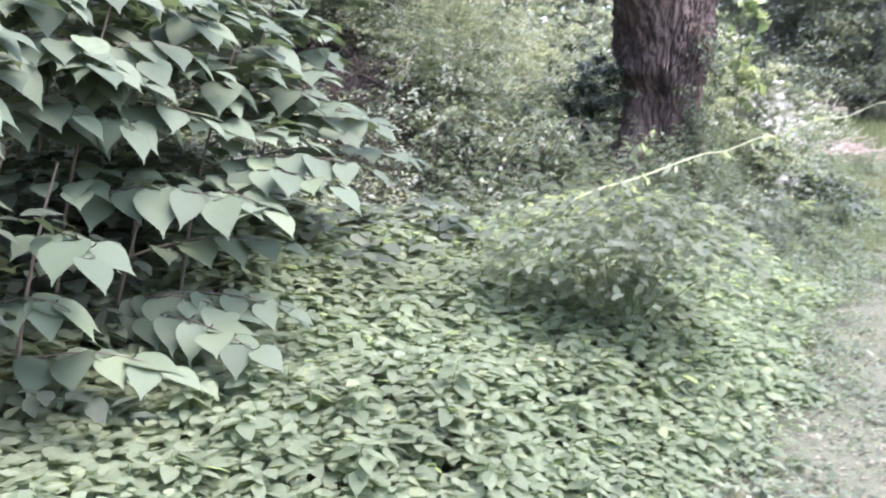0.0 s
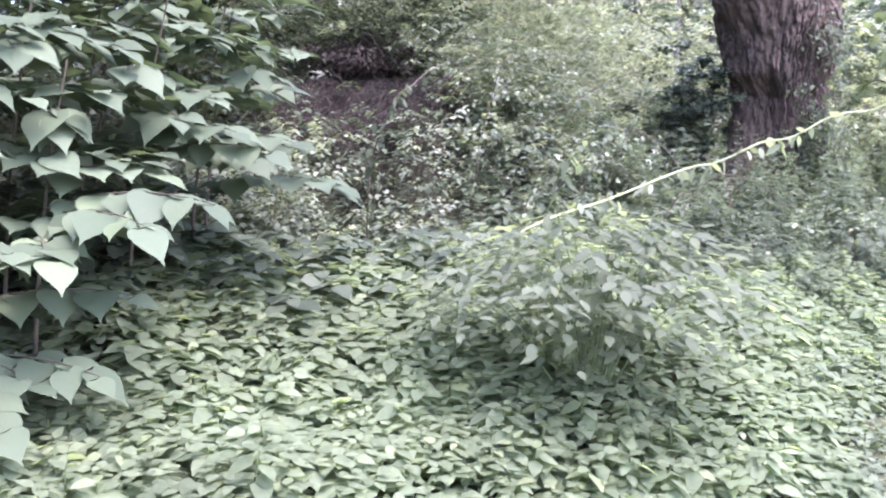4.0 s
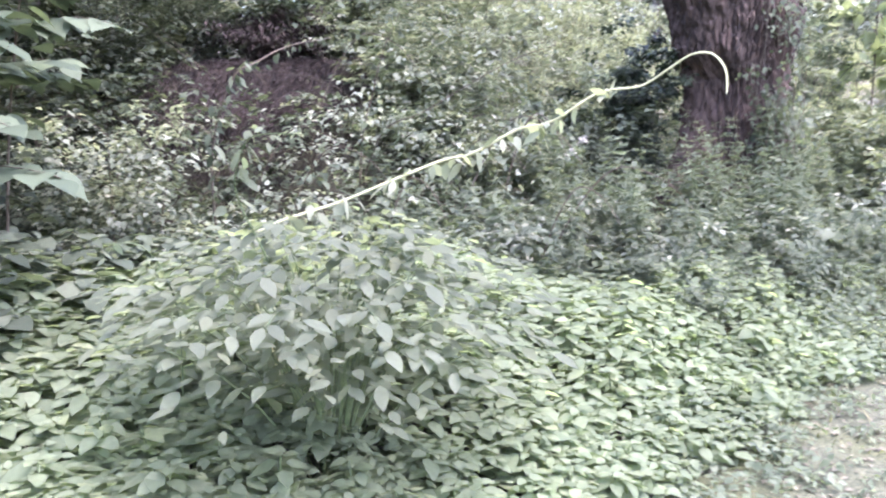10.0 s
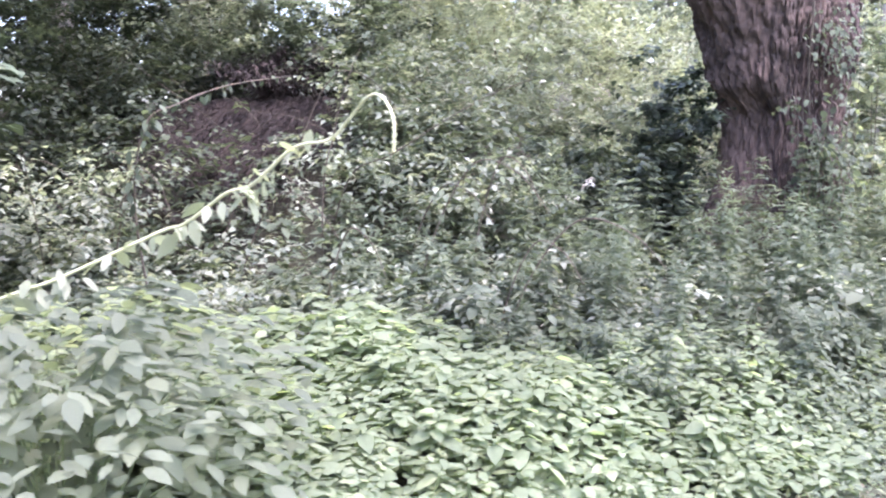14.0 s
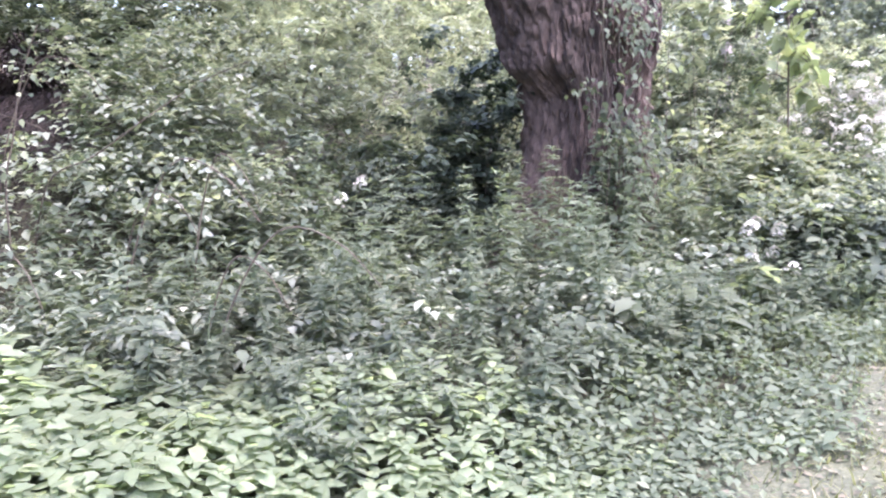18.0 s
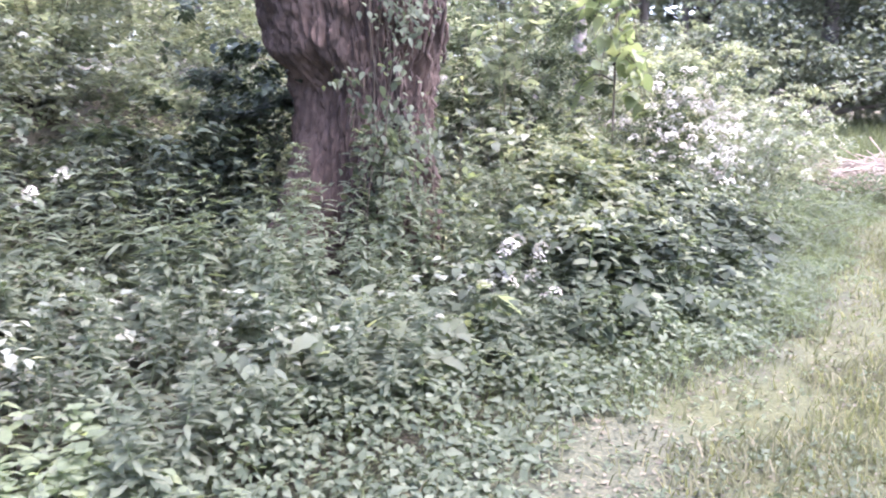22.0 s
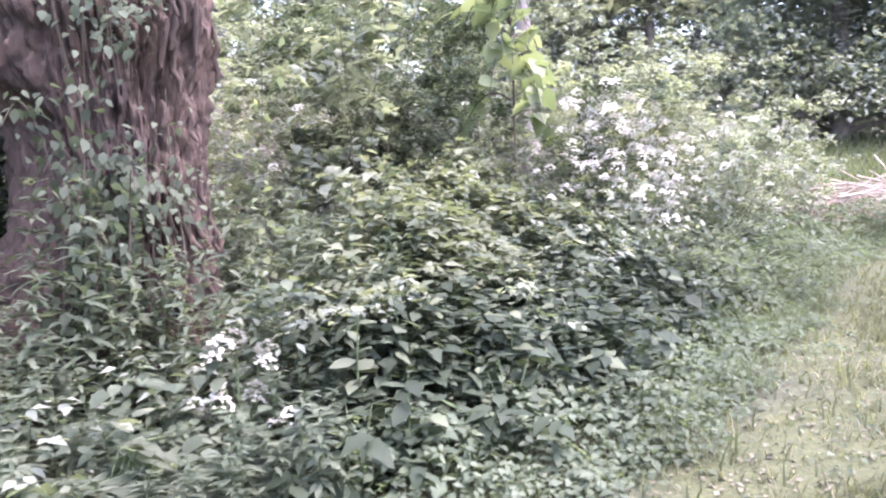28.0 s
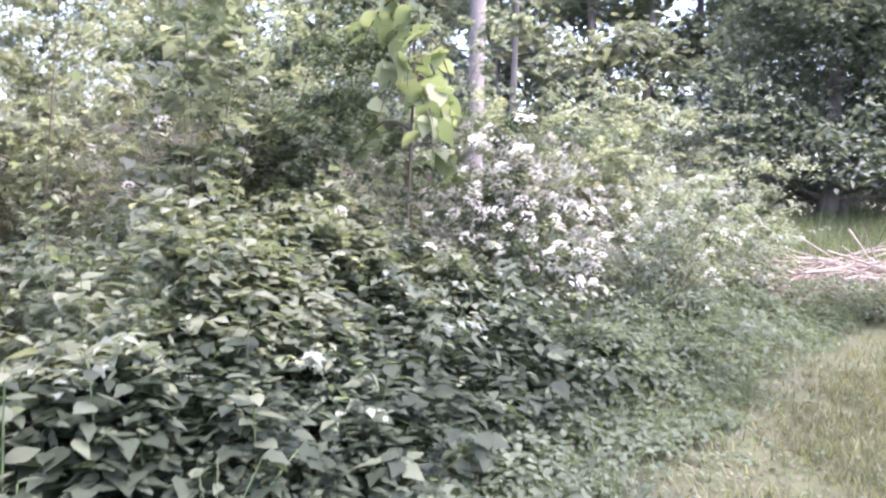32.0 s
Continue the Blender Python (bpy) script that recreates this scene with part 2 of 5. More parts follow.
def mesh_of(name, verts, faces, flat=True):
    """A mesh from an array of corners and an array of faces with one number of corners each."""
    me = bpy.data.meshes.new(name)
    verts, faces = np.asarray(verts, np.float32), np.asarray(faces, np.int32)
    k = faces.shape[1]
    me.vertices.add(len(verts))
    me.vertices.foreach_set("co", verts.ravel())
    me.loops.add(faces.size)
    me.loops.foreach_set("vertex_index", faces.ravel())
    me.polygons.add(len(faces))
    me.polygons.foreach_set("loop_start", np.arange(0, faces.size, k, dtype=np.int32))
    me.update(calc_edges=True)
    me.polygons.foreach_set("use_smooth", np.full(len(faces), not flat))
    return me


def thing(name, at, label, category, group="", kind=""):
    ob = new(name)
    ob.empty_display_size = 0.1
    ob.location = at
    return tagged(ob, label, category, group, kind)


def blade(stations, droop=0.25, fold=0.25, wavy=0.0):
    """A leaf of length 1 along +y, from (place along it, half width) stations; folded at the midrib and drooping to the tip. Triangles."""
    verts, faces = [], []
    rows = []
    for i, (s, w) in enumerate(stations):
        z = -droop * s * s
        if w <= 0:
            rows.append((len(verts),))
            verts.append((0, s, z))
        else:
            rows.append((len(verts), len(verts) + 1, len(verts) + 2))
            lift = fold * w + wavy * w * (1 if i % 2 else -1)
            verts += [(-w, s - 0.05 * w, z + lift), (0, s, z), (w, s - 0.05 * w, z + lift)]
    for a, b in zip(rows[:-1], rows[1:]):
        if len(a) == 1 and len(b) == 3:
            faces += [(a[0], b[1], b[0]), (a[0], b[2], b[1])]
        elif len(a) == 3 and len(b) == 3:
            faces += [(a[0], a[1], b[1]), (a[0], b[1], b[0]), (a[1], a[2], b[2]), (a[1], b[2], b[1])]
        elif len(a) == 3:
            faces += [(a[0], a[1], b[0]), (a[1], a[2], b[0])]
    return np.array(verts, float), np.array(faces, int)


OVATE = blade([(0, 0), (0.2, 0.27), (0.55, 0.31), (1, 0)], 0.22, 0.15)
HEART = blade([(0, 0), (-0.08, 0.2), (0.04, 0.36), (0.24, 0.44), (0.45, 0.4), (0.65, 0.28), (0.82, 0.13), (0.93, 0.045), (1.08, 0)], 0.22, 0.09)
POINTED = blade([(0, 0), (0.28, 0.33), (0.66, 0.25), (1, 0)], 0.16, 0.1)
ACUTE = blade([(0, 0), (0.08, 0.2), (0.34, 0.33), (0.7, 0.17), (1, 0)], 0.14, 0.16)
LONG = blade([(0, 0), (0.3, 0.12), (0.65, 0.1), (1, 0)], 0.35, 0.25)
BROAD = blade([(0, 0), (0.42, 0.32), (1, 0)], 0.2, 0.22)
SMALL = (np.array([(0, 0, 0), (-0.3, 0.45, 0.06), (0, 1, -0.15), (0.3, 0.45, 0.06)], float), np.array([(0, 3, 2), (0, 2, 1)]))
ELLIPSE = blade([(0, 0), (0.2, 0.17), (0.45, 0.25), (0.72, 0.18), (1, 0)], 0.2, 0.12, 0.03)
GRASS_BLADE = (np.array([(-0.022, 0, 0), (0.022, 0, 0), (0.016, 0.55, -0.06), (-0.016, 0.55, -0.06), (0, 1, -0.3)], float), np.array([(0, 1, 2), (0, 2, 3), (3, 2, 4)]))
LOBED = blade([(0, 0), (0.12, 0.34), (0.3, 0.26), (0.45, 0.36), (0.68, 0.2), (1, 0)], 0.2, 0.15)


def scatter(name, leaf, at, yaw, pitch, roll, size, narrow=None):
    """Many leaves in one mesh: leaf turned by roll about its length, lifted by pitch, then turned by yaw (radians)."""
    v, f = leaf
    n = len(at)
    v = np.broadcast_to(v, (n, *v.shape)) * np.asarray(size, float).reshape(-1, 1, 1)
    if narrow is not None:
        v = v * np.stack([narrow, np.ones(n), np.ones(n)], 1)[:, None, :]
    x, y, z = v[..., 0], v[..., 1], v[..., 2]
    c, s = np.cos(roll)[:, None], np.sin(roll)[:, None]
    x, z = c * x + s * z, c * z - s * x
    c, s = np.cos(pitch)[:, None], np.sin(pitch)[:, None]
    y, z = c * y - s * z, c * z + s * y
    c, s = np.cos(yaw)[:, None], np.sin(yaw)[:, None]
    x, y = c * x - s * y, c * y + s * x
    out = np.stack([x, y, z], -1) + np.asarray(at)[:, None, :]
    faces = f[None] + (np.arange(n) * v.shape[1])[:, None, None]
    return mesh_of(name, out.reshape(-1, 3), faces.reshape(-1, f.shape[1]), flat=False)


def tubes(name, lines, sides=5):
    """Tapered round stems in one mesh, each a list of (point, radius)."""
    verts, faces = [], []
    ring = [(math.cos(2 * math.pi * k / sides), math.sin(2 * math.pi * k / sides)) for k in range(sides)]
    for line in lines:
        first = len(verts)
        pts = [Vector(p) for p, _ in line]
        for i, (p, r) in enumerate(line):
            ahead = pts[min(i + 1, len(pts) - 1)] - pts[max(i - 1, 0)]
            ahead.normalize()
            side = ahead.cross(Vector((0.31, 0.87, 0.38))).normalized()
            up = side.cross(ahead)
            for c, s in ring:
                verts.append(pts[i] + (side * c + up * s) * r)
        for i in range(len(line) - 1):
            for k in range(sides):
                a, b = first + i * sides + k, first + i * sides + (k + 1) % sides
                faces.append((a, b, b + sides, a + sides))
    return mesh_of(name, verts, faces, flat=False)


TREE = (3.52, 10.8)


# ---- ground ----
def ground():
    xs = np.concatenate([-np.geomspace(420, 9, 14), np.arange(-8, 17, 0.16), np.geomspace(17.5, 420, 14)])
    ys = np.concatenate([-np.geomspace(420, 5, 14), np.arange(-4, 27, 0.16), np.geomspace(27.5, 420, 14)])
    gx, gy = np.meshgrid(xs, ys)
    z = ground_z(gx, gy)
    nx, ny = len(xs), len(ys)
    i, j = np.meshgrid(np.arange(nx - 1), np.arange(ny - 1))
    a = (j * nx + i).ravel()
    me = mesh_of("ground", np.stack([gx, gy, z], -1).reshape(-1, 3), np.stack([a, a + 1, a + 1 + nx, a + nx], 1), flat=False)
    at = me.attributes.new("edge", "FLOAT", "POINT")
    bare = 0.9 * smooth(9.0, 6.6, gy + 0.6 * wave(gx, gy, 0.9, 3.0)) * smooth(-2.2, -1.4, edge_distance(gx, gy))
    worn = np.where(edge_distance(gx, gy) < 0, np.minimum(edge_distance(gx, gy) + bare, 0.15), edge_distance(gx, gy))
    at.data.foreach_set("value", worn.ravel().astype(np.float32))
    m, n, l, p = material("earth_and_turf")
    edge = n.new("ShaderNodeAttribute")
    edge.attribute_name = "edge"
    coord = n.new("ShaderNodeTexCoord")
    def noise_at(scale, detail=6.0):
        t = n.new("ShaderNodeTexNoise")
        t.inputs["Scale"].default_value, t.inputs["Detail"].default_value = scale, detail
        l.new(coord.outputs["Object"], t.inputs["Vector"])
        return t
    patch, grain = noise_at(1.6), noise_at(55.0)
    soil = ramp(n, [(0.35, (0.032, 0.03, 0.019)), (0.7, (0.085, 0.078, 0.048))])
    litter = ramp(n, [(0.35, (0.036, 0.041, 0.022)), (0.55, (0.062, 0.068, 0.037)), (0.75, (0.1, 0.1, 0.06))])
    turf = ramp(n, [(0.3, (0.036, 0.044, 0.016)), (0.6, (0.066, 0.072, 0.027)), (0.8, (0.1, 0.094, 0.042))])
    for r in (soil, litter, turf):
        l.new(grain.outputs["Fac"], r.inputs[0])
    shift = n.new("ShaderNodeMath")
    shift.operation = "MULTIPLY_ADD"
    l.new(patch.outputs["Fac"], shift.inputs[0])
    shift.inputs[1].default_value = 1.1
    l.new(edge.outputs["Fac"], shift.inputs[2])
    def band(lo, hi):
        r = n.new("ShaderNodeMapRange")
        r.inputs["From Min"].default_value, r.inputs["From Max"].default_value = lo, hi
        l.new(shift.outputs[0], r.inputs["Value"])
        return r
    inner, outer = band(0.42, 0.66), band(0.85, 1.2)
    one, two = n.new("ShaderNodeMix"), n.new("ShaderNodeMix")
    for k in (one, two):
        k.data_type = "RGBA"
    l.new(inner.outputs[0], one.inputs["Factor"])
    l.new(turf.outputs["Color"], one.inputs[6])
    l.new(litter.outputs["Color"], one.inputs[7])
    l.new(outer.outputs[0], two.inputs["Factor"])
    l.new(one.outputs[2], two.inputs[6])
    l.new(soil.outputs["Color"], two.inputs[7])
    l.new(two.outputs[2], p.inputs["Base Color"])
    p.inputs["Roughness"].default_value = 0.95
    b = n.new("ShaderNodeBump")
    b.inputs["Strength"].default_value, b.inputs["Distance"].default_value = 0.6, 0.02
    l.new(grain.outputs["Fac"], b.inputs["Height"])
    l.new(b.outputs[0], p.inputs["Normal"])
    return tagged(part("ground", me, m), "uneven woodland ground with a mown grass path and bare soil", "ground", kind="structure")


ground()


# ---- kinds of plants ----
def cane_points(az, reach, height, s, lean=1.0):
    """A cane that rises and arches over, at s from root (0) to tip (1)."""
    r = reach * s ** (0.8 + 0.6 * lean)
    return np.stack([r * np.cos(az), r * np.sin(az), height * np.sin(np.minimum(s * (1.15 + 0.75 * lean), 2.4))], -1)


def bush(name, x, y, height, reach, leaves, size, mat, label, category="bush", canes=26, leaf=SMALL, group="", seed=0, flower=0, flower_size=0.05, clump=0.16):
    g = np.random.default_rng(seed + int(1000 * abs(x)) + int(77 * abs(y)))
    z = float(ground_z(x, y))
    root = thing(name, (x, y, z), label, category, group)
    az, rr = g.uniform(0, 2 * math.pi, canes), reach * g.uniform(0.35, 1.15, canes)
    hh, ln = height * (0.22 + 0.9 * g.random(canes) ** 0.8), g.uniform(0.2, 1.0, canes)
    for k in range(min(canes, 12)):
        s = np.linspace(0, 1, 6)
        p = cane_points(np.full(6, az[k]), rr[k], hh[k], s, ln[k])
        p[0, 2] = -0.08
        part("cane", tubes("cane", [[(q, 0.0045 * (1 - 0.75 * t)) for q, t in zip(p, s)]], 4), CANE, root)
    bins = 14
    weight = (g.random((canes, bins)) ** 3.0) * (0.35 + np.linspace(0, 1, bins))[None]
    pick = g.choice(canes * bins, leaves, p=(weight / weight.sum()).ravel())
    k, twig = pick // bins, (pick % bins).astype(float)
    at = cane_points(az[k], rr[k], hh[k], (twig + 0.5) / 14, ln[k])
    tw = np.random.default_rng(seed + 5)
    ta, tl = tw.uniform(0, 2 * math.pi, (canes, 15)), tw.uniform(0.4, 1.3, (canes, 15)) * clump * 1.6
    u = g.random(leaves)
    a, t = ta[k, twig.astype(int)], tl[k, twig.astype(int)] * u
    at += np.stack([np.cos(a) * t, np.sin(a) * t, t * 0.3 - 0.9 * t * t], -1) + g.normal(0, clump * 0.17, (leaves, 3))
    at[:, 2] = np.maximum(at[:, 2], 0.03)
    part("foliage", scatter("foliage", leaf, at, a - 1.57 + g.choice([-0.8, 0.8], leaves) + g.normal(0, 0.3, leaves), g.normal(-0.12, 0.25, leaves), g.normal(0, 0.25, leaves), size * g.uniform(0.65, 1.3, leaves)), mat, root)
    if flower:
        a, up = g.uniform(-3.1, 0.1, flower), g.random(flower) ** 0.8
        wide = reach * np.sqrt(np.maximum(1 - 0.8 * up ** 2, 0)) * g.uniform(0.65, 1.0, flower)
        at = np.stack([wide * np.cos(a), wide * np.sin(a), height * (0.4 + 0.65 * up)], -1)
        at = at * g.uniform(0.88, 1.08, (flower, 1)) + g.normal(0, 0.05, (flower, 3))
        kinds = [flower_mesh(flower_size, i) for i in range(3)]
        for i, p in enumerate(at):
            o = part("blossom", kinds[i % 3], PETAL, root, "")
            o.location, o.rotation_euler = p, (g.uniform(-0.7, 0.7), g.uniform(-0.7, 0.7), g.uniform(0, 6.28))
            o.scale = (g.uniform(0.6, 1.2),) * 3
    return root


def flower_mesh(size, seed):
    """A rounded head of many small five-petalled flowers."""
    g = np.random.default_rng(seed + 3)
    n = 26
    a, r = g.uniform(0, 6.28, n), size * np.sqrt(g.random(n))
    mid = np.stack([r * np.cos(a), r * np.sin(a), size * 0.95 * np.sqrt(np.maximum(1 - (r / size) ** 2, 0)) + g.normal(0, size * 0.08, n)], -1)
    at, yaw = np.repeat(mid, 5, 0), np.tile(np.arange(5) * 1.2566, n) + np.repeat(g.uniform(0, 6, n), 5)
    return scatter("blossom", SMALL, at, yaw, g.uniform(0.0, 0.6, 5 * n), g.normal(0, 0.25, 5 * n), size * g.uniform(0.22, 0.32, 5 * n))


def carpet(name, where, count, height, leaf, size, mat, label, trio=True, seed=0, x_range=(-3, 9), y_range=(0, 16), fan=0.35, depth=0.5):
    """Low plants that cover the ground: leaves in threes, mostly near the top of the layer."""
    g = np.random.default_rng(seed)
    x, y = g.uniform(*x_range, count * 4), g.uniform(*y_range, count * 4)
    w = where(x, y)
    keep = g.random(len(x)) < w
    x, y, w = x[keep][:count], y[keep][:count], w[keep][:count]
    n = len(x)
    h = height(x, y) * (1 - depth * g.random(n) ** 2.2)
    base = np.stack([x, y, ground_z(x, y) + h], -1)
    turn = g.uniform(0, 6.28, n)
    k = 3 if trio else 1
    at, yaw = np.repeat(base, k, 0), np.repeat(turn, k) + np.tile(np.arange(k) * 2.0944, n) + g.normal(0, 0.25, n * k)
    out = size * 0.25
    at = at + np.stack([-np.sin(yaw) * out, np.cos(yaw) * out, g.normal(0, size * 0.12, n * k)], -1)
    me = scatter(name, leaf, at, yaw, g.normal(-0.05, fan, n * k), g.normal(0, fan, n * k), np.repeat(size * g.uniform(0.65, 1.3, n), k) * g.uniform(0.85, 1.15, n * k))
    return tagged(part(name, me, mat), label, "ground cover", kind="stuff")


def sprays(name, where, count, height, leaf, size, mat, label, seed=0, x_range=(-3, 9), y_range=(0, 16), length=0.3, leaves=11, depth=0.7):
    """Undergrowth of short arching twigs, each with two rows of leaves that lie nearly flat."""
    g = np.random.default_rng(seed)
    x, y = g.uniform(*x_range, count * 8), g.uniform(*y_range, count * 8)
    keep = g.random(len(x)) < where(x, y)
    x, y = x[keep][:count], y[keep][:count]
    n = len(x)
    z = ground_z(x, y) + height(x, y) * (1 - depth * g.random(n) ** 1.5)
    turn, long, up = g.uniform(0, 6.28, n), length * g.uniform(0.6, 1.3, n), g.normal(0.35, 0.25, n)
    who, t = np.repeat(np.arange(n), leaves), np.tile(np.linspace(0.08, 1.0, leaves), n)
    t = t + g.normal(0, 0.03, len(t))
    run = t * long[who]
    at = np.stack([x[who] + np.cos(turn[who]) * run, y[who] + np.sin(turn[who]) * run, z[who] + up[who] * run - 1.3 * run * run], -1) + g.normal(0, 0.012, (len(t), 3))
    yaw = turn[who] - 1.57 + np.where(np.arange(len(t)) % 2, 0.85, -0.85) * (t < 0.95) + g.normal(0, 0.25, len(t))
    me = scatter(name, leaf, at, yaw, g.normal(-0.1, 0.22, len(t)), g.normal(0, 0.22, len(t)), size * g.uniform(0.7, 1.25, len(t)) * (1.1 - 0.3 * t))
    return tagged(part(name, me, mat), label, "undergrowth", kind="stuff")


# ---- ground cover beside the path ----
def cover_height(x, y):
    d = edge_distance(x, y)
    return (0.05 + 0.36 * smooth(-0.1, 1.0, d)) * (1 + 0.2 * wave(x, y, 0.55, 1.0)) + 0.2 * smooth(1.1, 2.6, d) + 0.2 * smooth(0.1, -0.9, x) * smooth(4.2, 5.0, y)


def cover_zone(x, y):
    d = edge_distance(x, y) + 0.16 * wave(x, y, 0.4, 4.0)
    back = 6.2 + 0.42 * np.clip(x, -1.5, 1.8) + 0.1 * np.maximum(x - 1.8, 0) + 0.3 * wave(x, y, 0.7, 3.0)
    return smooth(-0.02, 0.25, d) * smooth(0.5, -0.5, y - back) * smooth(-2.6, -1.6, x) * smooth(1.6, 2.4, y)


def whorls(g, base, size, turn):
    """Leaves of low plants: four broad ones that slope outwards and three smaller ones above them."""
    n = len(base)
    yaw = np.concatenate([np.repeat(turn, 4) + np.tile(np.arange(4) * 1.5708, n), np.repeat(turn, 3) + 0.7 + np.tile(np.arange(3) * 2.0944, n)]) + g.normal(0, 0.22, n * 7)
    q = np.concatenate([np.repeat(size, 4) * g.uniform(0.85, 1.15, 4 * n), np.repeat(size, 3) * g.uniform(0.5, 0.8, 3 * n)])
    at = np.concatenate([np.repeat(base, 4, 0) - [0, 0, 0.022], np.repeat(base, 3, 0)]) + np.stack([-np.sin(yaw), np.cos(yaw), 0 * yaw], -1) * (0.12 * q)[:, None]
    at[:, 2] += g.normal(0, 0.008, 7 * n)
    pitch = np.concatenate([g.normal(-0.1, 0.17, 4 * n), g.normal(0.05, 0.2, 3 * n)])
    return at, yaw, pitch, g.normal(0, 0.2, 7 * n), q


def cover_plants(count, seed, lift, size, mat, label, zone):
    g = np.random.default_rng(seed)
    x, y = g.uniform(-2.4, 5.2, count * 5), g.uniform(1.7, 8.6, count * 5)
    keep = g.random(len(x)) < zone(x, y)
    x, y = x[keep][:count], y[keep][:count]
    n = len(x)
    z = ground_z(x, y) + cover_height(x, y) * (1 - 0.32 * g.random(n) ** 1.8) + lift
    big = size * g.uniform(0.7, 1.3, n) * (0.85 + 0.4 * smooth(0.6, 2.2, edge_distance(x, y)) + 0.15 * wave(x, y, 0.5, 6.0))
    at, yaw, pitch, roll, q = whorls(g, np.stack([x, y, z], -1), big, g.uniform(0, 6.28, n))
    tagged(part("ground_cover", scatter("ground_cover", POINTED, at, yaw, pitch, roll, q), mat), label, "ground cover", kind="stuff")


cover_plants(10500, 1, 0.0, 0.078, COVER, "pale green whorled plants covering the ground", cover_zone)
# Larger leaves; the bushes' shade on them is given by the darker SHRUB colour.
cover_plants(2600, 2, 0.08, 0.105, SHRUB, "larger cover leaves, colour darkened for the shade of the bushes", lambda x, y: cover_zone(x, y) * smooth(1.9, 3.0, edge_distance(x, y)))


def cover_plant_things():
    """The plants beside the path that stand clear of the rest, one by one."""
    g = np.random.default_rng(19)
    first = []
    for i in range(4):
        root = thing("low_plant", (0, 0, 0), "low plant with whorls of pale green pointed leaves", "plant", "low plants of the ground cover")
        bend = g.normal(0, 0.03, 2)
        part("stem", tubes("stem", [[((bend[0] * t * t, bend[1] * t * t, t - 0.04 * (t == 0)), 0.003 * (1.3 - 0.5 * t)) for t in steps(4)]], 5), STEM, root)
        at, yaw, pitch, roll, q = whorls(g, np.array([[bend[0], bend[1], 0.0], [bend[0], bend[1], -0.06]]), np.array([0.08, 0.088]), g.uniform(0, 6.28, 2))
        first.append((root, part("foliage", scatter("foliage", POINTED, at, yaw, pitch, roll, q), COVER, root)))
    made = 0
    while made < 190:
        x, y = g.uniform(-0.6, 3.3), g.uniform(2.9, 6.6)
        d = float(edge_distance(x, y))
        if g.random() > float(cover_zone(x, y)) or not 0.15 < d < 1.6:
            continue
        h = float(cover_height(x, y)) + g.uniform(0.0, 0.07)
        root, leaves = first[made % 4]
        m = Matrix.Translation((x, y, float(ground_z(x, y)))) @ pose(0, 0, 0, g.uniform(-8, 8), g.uniform(-8, 8), g.uniform(0, 360))
        if made >= 4:
            root = copy_thing(root, m)
        else:
            root.matrix_basis = m
        for o in root.children:
            if o.name.startswith("stem"):
                o.scale = (1, 1, h)
            else:
                o.location = (0, 0, h)
        made += 1


cover_plant_things()


def verge_zone(x, y):
    d = edge_distance(x, y) + 0.15 * wave(x, y, 0.5, 7.0)
    return smooth(-0.3, 0.1, d - 0.22 * smooth(7.5, 9.0, y)) * smooth(2.2, 1.5, d) * smooth(0.5, 0.25, d * smooth(7.4, 6.6, y)) * smooth(1.0, 3.0, y) * smooth(16.5, 15.5, y)


def weed_height(x, y):
    return (0.05 + 0.27 * smooth(0.0, 0.9, edge_distance(x, y))) * (1 + 0.35 * wave(x, y, 0.3, 4.0))


carpet("low_weeds", lambda x, y: verge_zone(x, y) * (y < 7.0), 3500, weed_height, BROAD, 0.042, COVER_DARK, "low leafy weeds at the path's edge", seed=3, x_range=(-0.5, 5), y_range=(1, 7))
carpet("low_weeds", lambda x, y: verge_zone(x, y) * smooth(1.1, 0.5, edge_distance(x, y) * (y < 12.5)), 19000, weed_height, BROAD, 0.048, COVER_DARK, "low leafy weeds along the path", seed=13, x_range=(3, 10), y_range=(6.6, 17))


def path_zone(x, y):
    d = edge_distance(x, y)
    return smooth(-2.4, -1.9, d) * smooth(0.2, -0.1, d) * (0.3 + 0.7 * smooth(-0.2, 0.3, wave(x, y, 0.5, 2.0)))


carpet("path_weeds", lambda x, y: path_zone(x, y) * (0.3 + 0.7 * smooth(10.0, 8.0, y)), 14000, lambda x, y: 0.03 + 0.018 * wave(x, y, 0.3, 1.0), SMALL, 0.032, COVER_DARK, "small weeds and clover in the turf of the path", seed=12, x_range=(-1, 11), y_range=(1, 15), depth=0.8)


